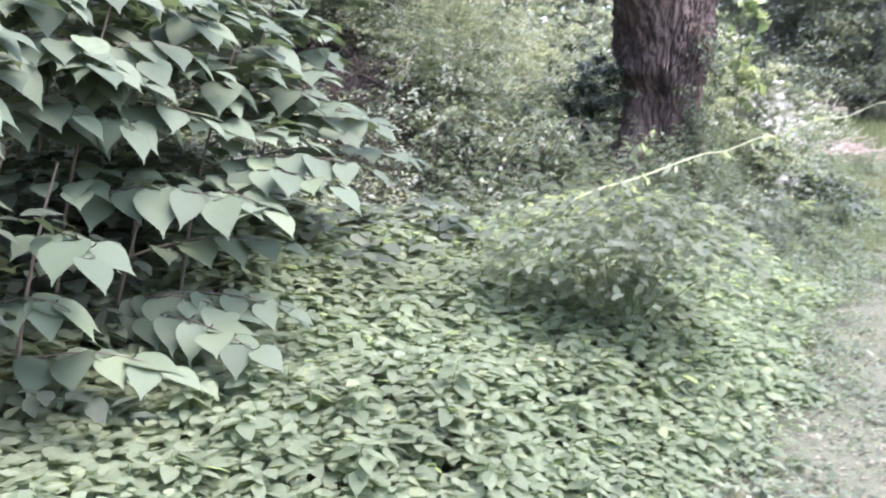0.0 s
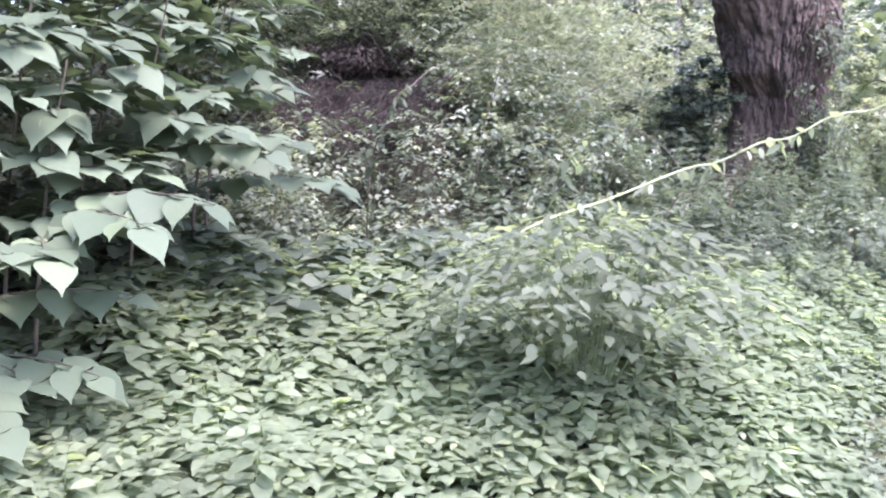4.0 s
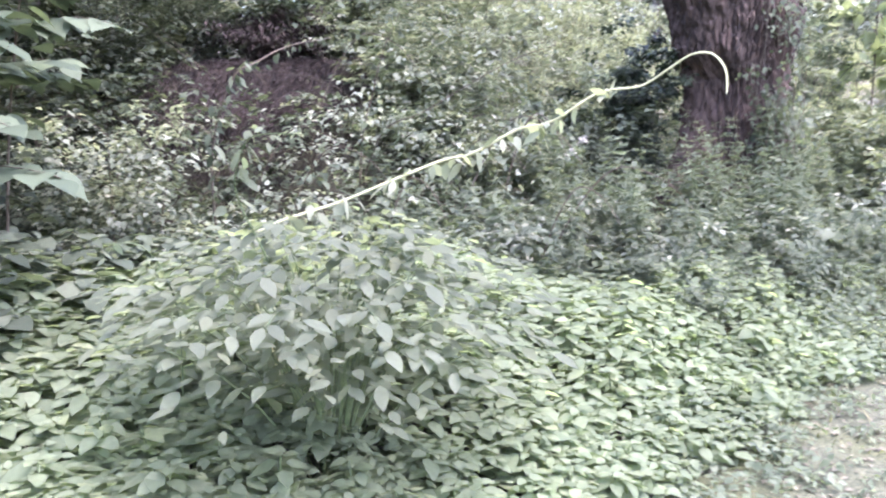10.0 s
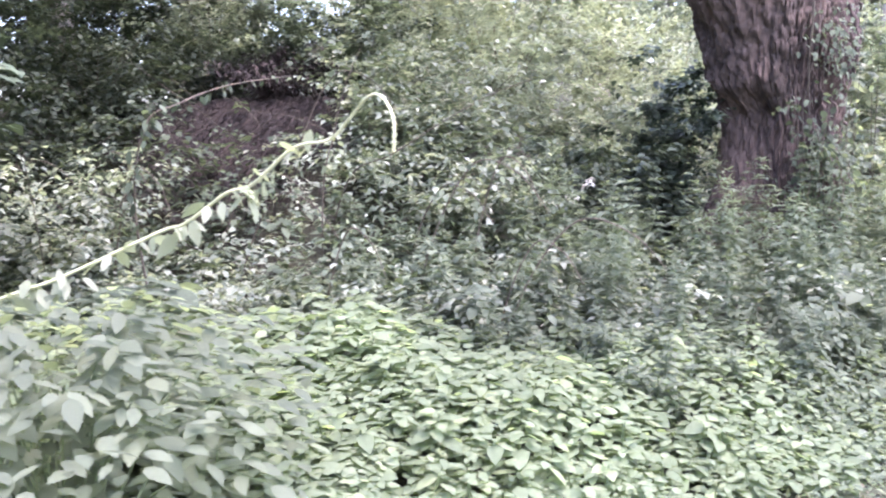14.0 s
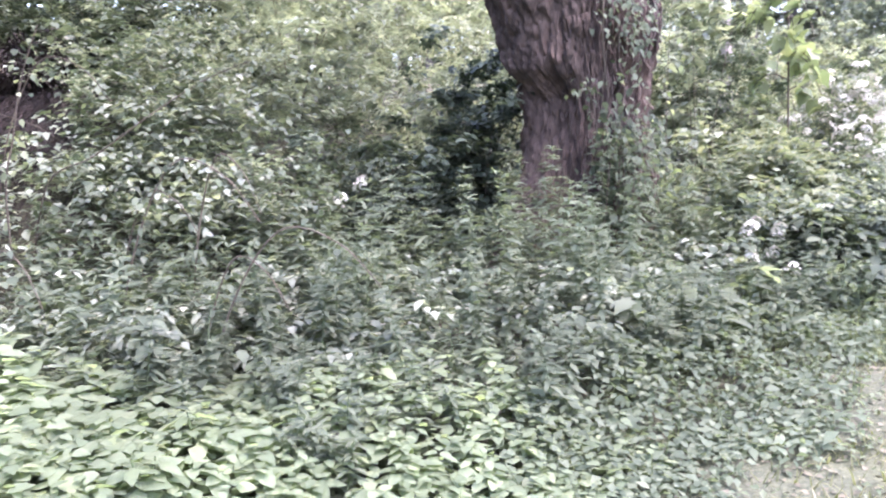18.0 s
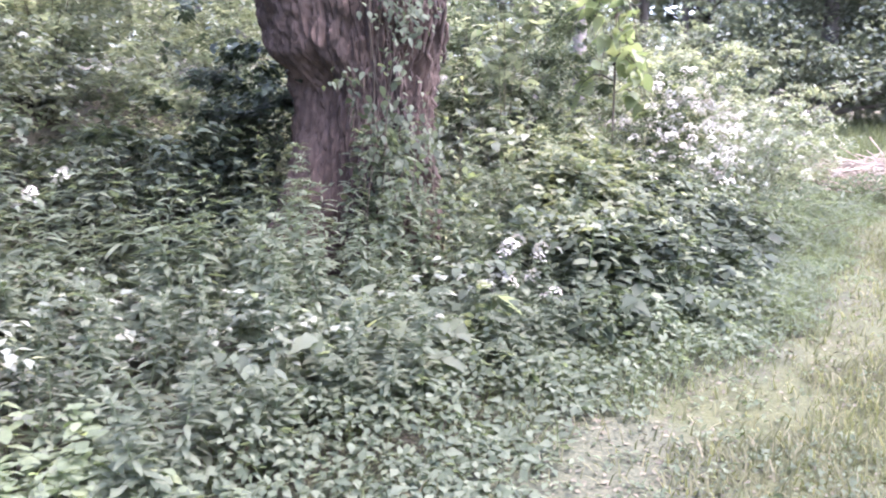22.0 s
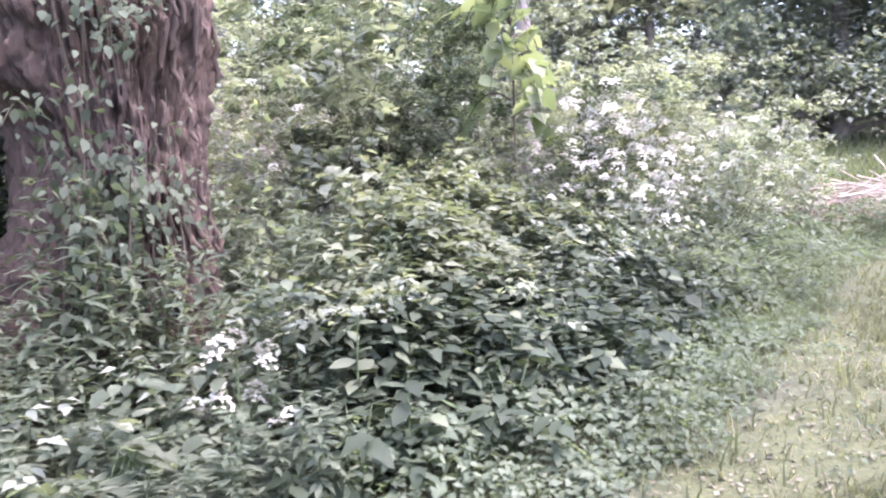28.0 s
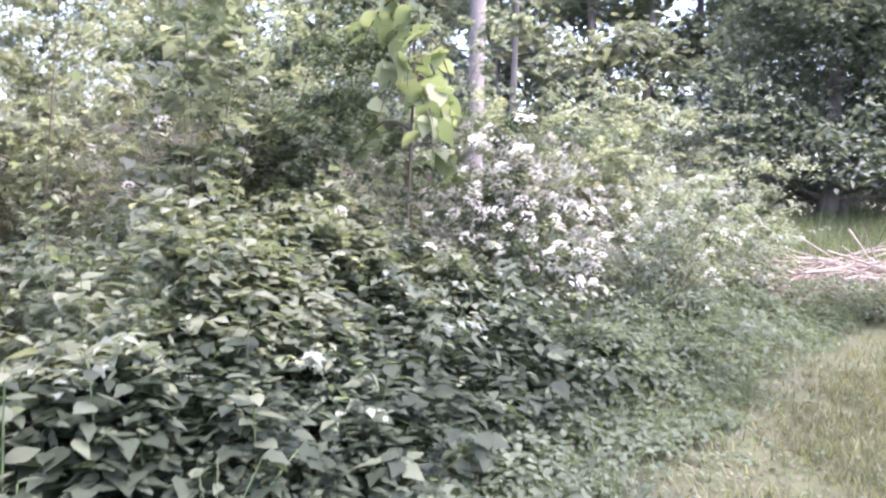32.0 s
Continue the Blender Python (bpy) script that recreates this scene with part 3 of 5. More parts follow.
# ---- narrow-leaved herbs before the tree ----
def herb(seed, height, leaf=LONG, mat=HERB, size=0.14, leaves=66, wide=1.05, label="upright grey-green herb with narrow pointed leaves", group="herbs before the tree", name="herb"):
    g = np.random.default_rng(seed)
    root = thing(name, (0, 0, -30), label, name.replace("_", " "), group)
    bend = g.uniform(-0.12, 0.12, 2)
    s = np.linspace(0, 1, 5)
    line = [((bend[0] * t * t, bend[1] * t * t, height * t - 0.05 * (t == 0)), 0.004 * (1.2 - t)) for t in s]
    part("stem", tubes("stem", [line], 4), STEM, root)
    # whorls of leaves, closer together towards the tip
    n = leaves
    whorl = np.floor(14 * g.random(n) ** 0.7) / 14
    t = 0.22 + 0.78 * (whorl + g.uniform(0, 0.03, n))
    at = np.stack([bend[0] * t * t, bend[1] * t * t, height * t], -1)
    part("foliage", scatter("foliage", leaf, at, g.uniform(0, 6.28, n), 0.45 - 0.75 * (1 - t) + g.normal(0, 0.2, n), g.normal(0, 0.25, n), size * (1.15 - 0.78 * t) * g.uniform(0.8, 1.25, n), np.full(n, wide)), mat, root)
    return root


def stand_height(x, y):
    """How tall the weeds grow: low at the path, tall towards the tree."""
    flowers = np.exp(-((np.asarray(x) - 4.6) ** 2 + (np.asarray(y) - 9.25) ** 2) / 0.3)
    return (0.1 + 0.44 * np.clip(edge_distance(x, y), 0, 2.1)) * (1 - 0.7 * flowers)


def herbs():
    g = np.random.default_rng(21)
    spots = []
    while len(spots) < 600:
        x, y = g.uniform(0.5, 5.7), g.uniform(6.6, 11.8)
        d = float(edge_distance(x, y))
        lo = 6.6 + 0.3 * abs(x - 2.9)
        if d < 0.5 or y < lo or math.hypot(x - TREE[0], y - TREE[1]) < 0.75 or (x > 4.95 and (g.random() > 0.4 or d < 1.1)) or (x < 3 and y > 9.3):
            continue
        k = max(0.4, min(float(stand_height(x, y)) * g.uniform(0.75, 1.1), 0.55 + 0.13 * max(0.0, y - 7.2)))
        k *= 1.35 if g.random() < (0.42 if y > 8.6 and x < 3.6 else 0.2) else 1.0
        spots.append((d, x, y, k, g.uniform(-0.12, 0.12, 2), g.uniform(0, 6.28)))
    spots.sort(key=lambda s: s[0])
    first = [herb(i, 1.0) for i in range(5)]
    for i, (d, x, y, k, lean, turn) in enumerate(spots[:285]):
        m = Matrix.Translation((x, y, float(ground_z(x, y)) - 0.01)) @ pose(0, 0, 0, math.degrees(lean[0]), math.degrees(lean[1]), math.degrees(turn)) @ Matrix.Diagonal((0.75 + 0.25 * k, 0.75 + 0.25 * k, k, 1))
        src = first[i % 5]
        if i < 5:
            src.matrix_basis = m
        else:
            copy_thing(src, m @ Matrix.Diagonal((1 / src.scale[0], 1 / src.scale[1], 1 / src.scale[2], 1)))
    # those further in, where one plant cannot be told from the next
    rest = np.array([(x, y, k, lean[0], lean[1]) for d, x, y, k, lean, turn in spots[285:]])
    who = np.repeat(np.arange(len(rest)), 62)
    n = len(who)
    x, y, k = rest[who, 0], rest[who, 1], rest[who, 2]
    t = 0.22 + 0.78 * (np.floor(14 * g.random(n) ** 0.7) / 14 + g.uniform(0, 0.03, n))
    at = np.stack([x + rest[who, 3] * k * t * t, y + rest[who, 4] * k * t * t, ground_z(x, y) + k * t], -1)
    me = scatter("herb_stand", LONG, at, g.uniform(0, 6.28, n), 0.45 - 0.75 * (1 - t) + g.normal(0, 0.2, n), g.normal(0, 0.25, n), 0.15 * (1.15 - 0.75 * t) * g.uniform(0.8, 1.25, n), np.full(n, 0.9))
    tagged(part("herb_stand", me, HERB), "dense stand of grey-green narrow-leaved herbs before the tree", "herbs", kind="stuff")


herbs()


# ---- bramble mound ----
def mound(x, y):
    d = edge_distance(x, y) + 0.12 * wave(x, y, 0.4, 2.0)
    return smooth(0.45, 0.85, d) * smooth(2.9, 2.5, d) * smooth(8.9, 9.6, y - 0.25 * (5 - x)) * smooth(13.0, 12.3, y) * smooth(4.5, 5.0, x) * (1 - smooth(1.0, 0.8, np.hypot(x - TREE[0], y - TREE[1])))


def mound_height(x, y):
    return stand_height(x, y) * (1 + 0.2 * wave(x, y, 0.35, 1.0) + 0.1 * wave(x, y, 0.12, 3.0)) - 0.06


carpet("bramble_mound", lambda x, y: mound(x, y) * (0.08 + 0.92 * smooth(1.8, 1.2, edge_distance(x, y))), 6300, mound_height, ACUTE, 0.075, BRAMBLE, "mound of dark bramble leaves beside the path", seed=5, x_range=(3.8, 7.6), y_range=(8.5, 13.2), depth=0.85, fan=0.26)
carpet("bramble_mound", lambda x, y: mound(x, y) * (0.01 + 0.99 * smooth(1.15, 1.7, edge_distance(x, y) + 0.4 * wave(x, y, 0.4, 9.0))), 7600, lambda x, y: mound_height(x, y) + 0.07, ACUTE, 0.07, MOUND, "lighter leaves of young shoots on the mound", seed=6, x_range=(3.8, 7.6), y_range=(8.5, 13.2), depth=0.5, fan=0.26)
carpet("bramble_mound", lambda x, y: mound(x, y) * smooth(0.0, 0.4, wave(x, y, 0.3, 5.0)) * smooth(0.7, 1.5, edge_distance(x, y)), 1500, lambda x, y: mound_height(x, y) + 0.08, LONG, 0.08, HERB, "narrow grey-green leaves pushing through the brambles", seed=16, x_range=(3.8, 7.6), y_range=(8.5, 13.2), depth=0.3, fan=0.5)


def mound_shoots():
    g = np.random.default_rng(23)
    first = [herb(40 + i, 1.0, ACUTE, m, 0.1, 44, 1.0, "leafy shoot standing up out of the brambles", "shoots on the bramble mound", "bramble_shoot") for i, m in enumerate((BRAMBLE, MOUND, BRAMBLE, SHRUB))]
    made = 0
    while made < 150:
        x, y = g.uniform(3.9, 7.0), g.uniform(9.0, 12.8)
        if g.random() > float(mound(x, y)):
            continue
        k = max(0.25, float(mound_height(x, y)) + g.uniform(0.02, 0.2))
        m = Matrix.Translation((x, y, float(ground_z(x, y)) - 0.01)) @ pose(0, 0, 0, g.uniform(-12, 12), g.uniform(-12, 12), g.uniform(0, 360)) @ Matrix.Diagonal((0.85, 0.85, k, 1))
        src = first[made if made < 4 else ((0, 2)[made % 2] if float(edge_distance(x, y)) < 1.05 else (1, 3, 1)[made % 3])]
        if made < 4:
            src.matrix_basis = m
        else:
            copy_thing(src, m @ Matrix.Diagonal((1 / src.scale[0], 1 / src.scale[1], 1 / src.scale[2], 1)))
        made += 1


mound_shoots()


# ---- undergrowth under and between the bushes ----
def undergrowth_zone(x, y):
    d = edge_distance(x, y)
    back = 6.4 + 0.42 * np.maximum(x, -1.5)
    hollow = 1 - 0.985 * smooth(1.2, 0.85, np.hypot((x + 0.72) / 0.82, (y - 9.35) / 0.66) + 0.25 * wave(x, y, 0.25, 2.0))
    shade = 1 - 0.85 * smooth(1.1, 0.8, np.hypot((x - 2.3) / 0.9, (y - 9.9) / 0.9))
    return smooth(0.6, 1.2, d) * smooth(-0.3, 0.3, y - back) * hollow * shade * smooth(17.8, 17.0, y - 0.3 * np.minimum(x, 0))


def undergrowth_height(x, y):
    return (0.45 + 0.3 * smooth(9, 14, y)) * (1 + 0.45 * wave(x, y, 0.5, 3.0) + 0.25 * wave(x, y, 0.2, 6.0))


def patches(x, y):
    return smooth(-0.15, 0.25, wave(x, y, 0.8, 8.0) + 0.5 * wave(x, y, 0.3, 1.0))


# The next two carry the shade of bank and knotweed in their leaf colour.
sprays("undergrowth", lambda x, y: undergrowth_zone(x, y) * smooth(0.2, -0.5, x + 0.3 * wave(x, y, 0.6, 2.0)), 1400, undergrowth_height, BROAD, 0.068, BUSH_SHADED, "undergrowth on the bank, leaf colour darkened for shade", 17, (-4.6, 0.6), (5.6, 15.5), depth=0.9)
sprays("undergrowth", lambda x, y: smooth(-0.75, -1.1, x) * smooth(2.2, 2.8, y) * smooth(6.8, 6.2, y), 900, lambda x, y: 0.95 + 0.2 * wave(x, y, 0.5, 3.0), OVATE, 0.1, BUSH_SHADED, "leaves under the knotweed, colour darkened for shade", 37, (-3.2, -0.7), (2.2, 6.8), length=0.4, depth=0.95)
sprays("undergrowth", lambda x, y: undergrowth_zone(x, y) * smooth(0.3, -0.2, x) * smooth(7.0, 7.6, y), 1500, undergrowth_height, BROAD, 0.07, SHRUB, "leafy brambles hanging down the bank", 27, (-3.2, 0.4), (7.0, 10.6), length=0.36)
sprays("undergrowth", lambda x, y: undergrowth_zone(x, y) * (x < 2.8) * smooth(-0.9, 0.2, x + 0.3 * wave(x, y, 0.6, 2.0)) * (1 - 0.6 * patches(x, y)), 1700, undergrowth_height, BROAD, 0.064, BUSH, "tangled small-leaved undergrowth on the bank", 7, (-1.6, 3), (5.6, 15.5))
sprays("undergrowth", lambda x, y: undergrowth_zone(x, y) * (x < 2.8) * (0.3 + 0.7 * patches(x, y)), 1300, lambda x, y: undergrowth_height(x, y) * 1.15, OVATE, 0.08, SHRUB, "broader grey-green leaves in the undergrowth", 9, (-4.6, 3), (5.6, 13), length=0.38)
sprays("undergrowth", lambda x, y: undergrowth_zone(x, y) * (x > 2.6) * (1 - 0.6 * patches(x, y)), 1300, undergrowth_height, BROAD, 0.06, BUSH, "tangled small-leaved undergrowth behind the tree", 8, (2.5, 9), (8, 18))
sprays("undergrowth", lambda x, y: undergrowth_zone(x, y) * (x > 2.6) * patches(x, y), 600, lambda x, y: undergrowth_height(x, y) * 1.15, OVATE, 0.075, SHRUB, "broader grey-green leaves behind the tree", 10, (2.5, 9), (8, 17), length=0.36)


# ---- the old tree ----
def old_tree():
    z0 = float(ground_z(*TREE))
    root = thing("old_tree", (*TREE, z0), "old tree with thick furrowed red-brown bark and a bulging trunk", "tree")
    ring, rows = 300, 330
    top = 3.6
    th = np.linspace(0, 2 * math.pi, ring, endpoint=False)
    zz = np.linspace(-0.2, top, rows)
    T, Z = np.meshgrid(th, zz)
    lobes = 0.09 * np.cos(5 * T + 0.6) + 0.06 * np.cos(3 * T + 2.0 + 0.3 * Z)
    r = 0.415 + 0.2 * np.exp(-((Z + 0.1) / 0.42) * (Z > -0.1))
    r = r * (1 + lobes * (0.5 + 1.0 * np.exp(-np.maximum(Z, 0) / 0.6)))
    r = r + 0.4 * np.exp(-np.maximum(Z, 0) / 0.62) * np.exp(-((np.angle(np.exp(1j * (T - 3.5)))) / 0.5) ** 2)
    # the trunk swells above the waist, most of all on the west side
    r = r + 0.13 * smooth(1.25, 2.2, Z + 0.12 * np.sin(2 * T)) + (0.27 * smooth(1.48, 1.76, Z + 0.08 * np.sin(3 * T + 1.0) + 0.04 * np.sin(7 * T)) + 0.34 * smooth(1.8, 2.7, Z)) * np.exp(-((np.angle(np.exp(1j * (T - 4.15)))) / 0.56) ** 2)
    r = r + 0.05 * np.exp(-((Z - 1.95) / 0.25) ** 2) * np.cos(2 * T + 1.0)
    # furrowed bark: ridges that run up the trunk, fork and break into plates
    relief = np.empty_like(r)
    for a in range(rows):
        for b in range(ring):
            c, s, z = math.cos(th[b]), math.sin(th[b]), zz[a]
            sway = 0.6 * noise.noise((2 * c, 2 * s, 1.6 * z))
            p = Vector((10 * c + 1.5 * sway, 10 * s - 1.5 * sway, 3.2 * z))
            big = abs(noise.noise(p))
            small = abs(noise.noise(p * 2.4 + Vector((7, 3, 1))))
            chip = noise.noise((17 * c, 17 * s, 13 * z)) + 0.7 * noise.noise((36 * c, 36 * s, 24 * z))
            knob = noise.noise((3.2 * c, 3.2 * s, 3.0 * z)) * (0.35 + 0.65 * float(smooth(1.2, 2.0, z)))
            relief[a, b] = 0.075 * min(big, 0.45) ** 0.7 + 0.055 * min(small, 0.4) + 0.017 * chip + 0.06 * knob + 0.045 * max(0.0, noise.noise((6 * c, 6 * s, 5.5 * z)) - 0.1)
    r = r + relief - 0.045
    cx = -0.05 * smooth(1.3, 2.2, Z)
    v = np.stack([cx + r * np.cos(T), r * np.sin(T), Z], -1).reshape(-1, 3)
    i, j = np.meshgrid(np.arange(ring), np.arange(rows - 1))
    a, b = (j * ring + i).ravel(), (j * ring + (i + 1) % ring).ravel()
    part("trunk", mesh_of("trunk", v, np.stack([a, b, b + ring, a + ring], 1)), BARK, root)
    g = np.random.default_rng(8)
    for k in range(46):
        az, z, size = g.uniform(-1.3, 0.35), g.uniform(0.35, 2.5), g.uniform(0.12, 0.34)
        spot = rows * (z + 0.2) / (top + 0.2)
        line = []
        for t in steps(6):
            row, col = min(int(spot + t * size / 3.8 * rows), rows - 1), int((az + 0.1 * t * math.sin(k)) / 6.2832 * ring) % ring
            q = r[row, col] + 0.012 + 0.03 * (1 - t) ** 2
            line.append(((float(cx[row, col]) + q * math.cos(th[col]), q * math.sin(th[col]), zz[row]), 0.013 * (0.35 + math.sin(3.1 * (0.1 + 0.85 * t)))))
        part("bark_strip", tubes("bark_strip", [line], 5), BARK, root)
    for k, (az, tilt, length, thick) in enumerate([(0.4, 0.25, 6.0, 0.42), (2.3, 0.45, 5.2, 0.36), (4.2, 0.6, 4.8, 0.33), (5.4, 0.4, 5.0, 0.3)]):
        p, line = Vector((-0.05 + 0.2 * math.cos(az), 0.2 * math.sin(az), 3.25)), []
        for s in steps(9):
            line.append((p.copy(), thick * (1 - 0.8 * s)))
            d = Vector((math.sin(tilt) * math.cos(az), math.sin(tilt) * math.sin(az), math.cos(tilt)))
            p += d * length / 8
            az, tilt = az + g.normal(0, 0.15), tilt + g.normal(0.03, 0.08)
        part("limb", tubes("limb", [line], 12), BARK, root)
        tip = np.array(line[-2][0])
        n = 420
        at = tip + g.normal(0, 1, (n, 3)) * [1.6, 1.6, 1.0]
        at = at[at[:, 2] > 4.3]
        n = len(at)
        part("crown", scatter("crown", OVATE, at, g.uniform(0, 6.28, n), g.normal(-0.2, 0.4, n), g.normal(0, 0.4, n), 0.11 * g.uniform(0.7, 1.2, n)), BUSH, root)
    return root


old_tree()


def climber(name, label, path, leaves, size, mat, leaf, seed, spread=0.07, stem_mat=CANE, radius=0.006, sag=0.0, upto=0.97):
    """A climbing or trailing shoot along a line of points, with leaves as parts."""
    g = np.random.default_rng(seed)
    pts = [Vector(p) for p in path]
    root = thing(name, pts[0], label, "vine")
    fine = []
    for i in range(len(pts) - 1):
        p0, p1, p2, p3 = pts[max(i - 1, 0)], pts[i], pts[i + 1], pts[min(i + 2, len(pts) - 1)]
        for k in range(6):
            t = k / 6
            fine.append(0.5 * ((2 * p1) + (p2 - p0) * t + (2 * p0 - 5 * p1 + 4 * p2 - p3) * t * t + (3 * p1 - p0 - 3 * p2 + p3) * t ** 3) - pts[0])
    fine.append(pts[-1] - pts[0])
    m = len(fine)
    part("stem", tubes("stem", [[(p, radius * (1.1 - 0.7 * i / m)) for i, p in enumerate(fine)]], 6), stem_mat, root)
    kinds = [scatter("leaf", leaf, np.zeros((1, 3)), np.zeros(1), np.zeros(1), np.array([q]), np.ones(1)) for q in (-0.15, 0.0, 0.2)]
    for i in range(leaves):
        s = g.uniform(0.05, upto) if i % 3 else g.uniform(0.0, min(upto, 0.6))
        p = fine[min(int(s * m), m - 1)]
        o = part("leaf", kinds[i % 3], mat, root)
        o.location = p + Vector(g.normal(0, spread, 3))
        o.rotation_euler = (g.normal(-0.6 - sag, 0.4), g.normal(0, 0.4), g.uniform(0, 6.28))
        k = size * g.uniform(0.6, 1.2) * (1.1 - 0.5 * s)
        o.scale = (k, k, k)
    return root


# ---- knotweed beside the path ----
KNOT_LEAVES = [scatter("leaf", HEART, np.zeros((1, 3)), np.zeros(1), np.zeros(1), np.array([q]), np.ones(1)) for q in (-0.12, 0.0, 0.15)]


def knotweed(x, y, height, tips, seed, label="leaning knotweed stem with tiers of heart-shaped drooping leaves"):
    """A tall stem with side shoots to the tips given, whose leaves stand in two rows and hang outwards."""
    g = np.random.default_rng(seed)
    z = float(ground_z(x, y))
    root = thing("knotweed", (x, y, z), label, "shrub", "knotweed stand")
    lean = 0.18 * height

    def on_stem(h):
        s = h / height
        return Vector((lean * s * s, -0.25 * lean * s * s, h))

    part("stem", tubes("stem", [[(on_stem(height * s) - Vector((0, 0, 0.06 * (s == 0))), 0.009 * (1.15 - 0.8 * s)) for s in steps(9)]], 8), CANE, root)
    for tx, ty, tz in tips:
        end = Vector((tx - x, ty - y, tz - z))
        base = on_stem(min(max(end.z - 0.03, 0.1), height))
        mid = (base + end) / 2 + Vector((0, 0, 0.1))
        line = [((1 - t) ** 2 * base + 2 * t * (1 - t) * mid + t * t * end, 0.0042 * (1.2 - 0.8 * t)) for t in steps(9)]
        shoot = part("side_shoot", tubes("side_shoot", [line], 5), CANE, root)
        az = math.atan2(end.y - base.y, end.x - base.x)
        count = max(7, min(13, int((end - base).length / 0.062)))
        for i in range(count):
            t = 0.2 + 0.8 * i / (count - 1)
            p = line[min(int(t * 8), 7)][0].lerp(line[min(int(t * 8) + 1, 8)][0], t * 8 % 1 if t < 1 else 1.0)
            side, last = (1 if i % 2 else -1), i == count - 1
            o = part("leaf", KNOT_LEAVES[i % 3], KNOT, shoot)
            o.location = p + Vector((-math.sin(az) * side, math.cos(az) * side, -0.3)) * 0.02
            o.rotation_euler = (g.normal(-0.2 if ty > 4.45 else (-0.46 if tz > 1.15 else -0.3), 0.17), g.normal(0.0, 0.12), (az - 1.05) / 2 - math.pi / 2 + (0.2 if last else side * g.uniform(0.3, 0.85)))
            q = g.uniform(0.115, 0.17) * (0.82 + 0.3 * math.sin(3.1 * t))
            o.scale = (q, q, q)
    if height < 1.5:
        return
    # shaded leaves further in, on tiers one over the other
    n = 150
    h, a, w = height * (0.62 + 0.38 * g.random(n)), g.uniform(0, 6.28, n), 0.4 * np.sqrt(g.random(n))
    tier = np.round(h / 0.22) * 0.22
    at = np.stack([lean * (h / height) ** 2 - 0.12 + w * np.cos(a), 0.1 + w * np.sin(a), 0.2 * h + 0.8 * tier - 0.15 * w + g.normal(0, 0.015, n)], -1)
    part("inner_foliage", scatter("inner_foliage", HEART, at, a - math.pi / 2 + g.normal(0, 0.5, n), g.normal(-0.12, 0.16, n), g.normal(0, 0.16, n), 0.125 * g.uniform(0.7, 1.2, n)), KNOT, root)


for i, (x, y, h, tips) in enumerate([
        (-0.95, 4.25, 0.95, [(-0.21, 4.05, 0.77), (-0.31, 3.7, 0.72), (-0.27, 4.4, 0.95), (-0.4, 4.0, 0.76)]),
        (-1.1, 3.75, 1.15, [(-0.56, 3.6, 0.68), (-0.68, 3.35, 1.08)]),
        (-1.2, 3.6, 1.2, [(-0.84, 3.6, 0.87)]),
        (-0.75, 4.5, 1.6, [(0.08, 4.3, 1.27), (-0.29, 3.95, 1.14), (-0.05, 4.1, 1.22), (-0.49, 4.4, 1.55), (-0.2, 4.5, 1.36)]),
        (-1.1, 4.1, 1.75, [(-0.38, 3.9, 1.17), (-0.66, 3.95, 1.56), (-0.7, 3.85, 1.41), (-0.5, 4.0, 1.45), (-0.59, 4.2, 1.67), (-0.75, 3.75, 1.6)]),
        (-0.7, 5.1, 1.85, [(0.1, 4.85, 1.42), (-0.34, 4.6, 1.72), (-0.03, 4.8, 1.5), (-0.14, 4.9, 1.63), (-0.2, 4.7, 1.55)]),
        (-0.6, 5.5, 2.0, [(0.27, 5.2, 1.27), (0.06, 5.24, 1.45), (-0.06, 5.1, 1.38), (-0.35, 5.4, 1.9), (-0.1, 5.5, 1.75)]),
        (-1.4, 4.0, 1.95, [(-0.84, 3.8, 1.45), (-0.8, 3.8, 1.65), (-0.9, 3.9, 1.8), (-0.7, 4.2, 1.85), (-1.0, 3.65, 1.58)]),
        (-1.0, 4.7, 1.95, [(-0.35, 4.6, 1.8), (-0.5, 4.5, 1.85), (-0.55, 4.3, 1.78)]),
        (-0.9, 6.4, 2.3, [(-0.18, 6.4, 1.93), (-0.28, 6.1, 1.72), (-0.4, 5.9, 2.1)]),
        (-1.2, 5.7, 2.3, [(-0.45, 5.6, 2.0), (-0.5, 5.3, 2.05), (-0.6, 5.6, 1.75)]),
        (-1.5, 4.7, 2.1, [(-0.95, 4.5, 1.75), (-0.9, 4.4, 1.95), (-1.0, 4.2, 1.9)]),
        (-1.5, 3.5, 1.75, [(-0.98, 3.4, 1.5), (-0.95, 3.5, 1.68)]),
        (-1.6, 5.2, 2.3, []), (-1.5, 6.1, 2.4, []), (-1.9, 4.3, 2.2, []), (-1.8, 3.6, 2.0, [])]):
    knotweed(x, y, h, tips, 700 + i)


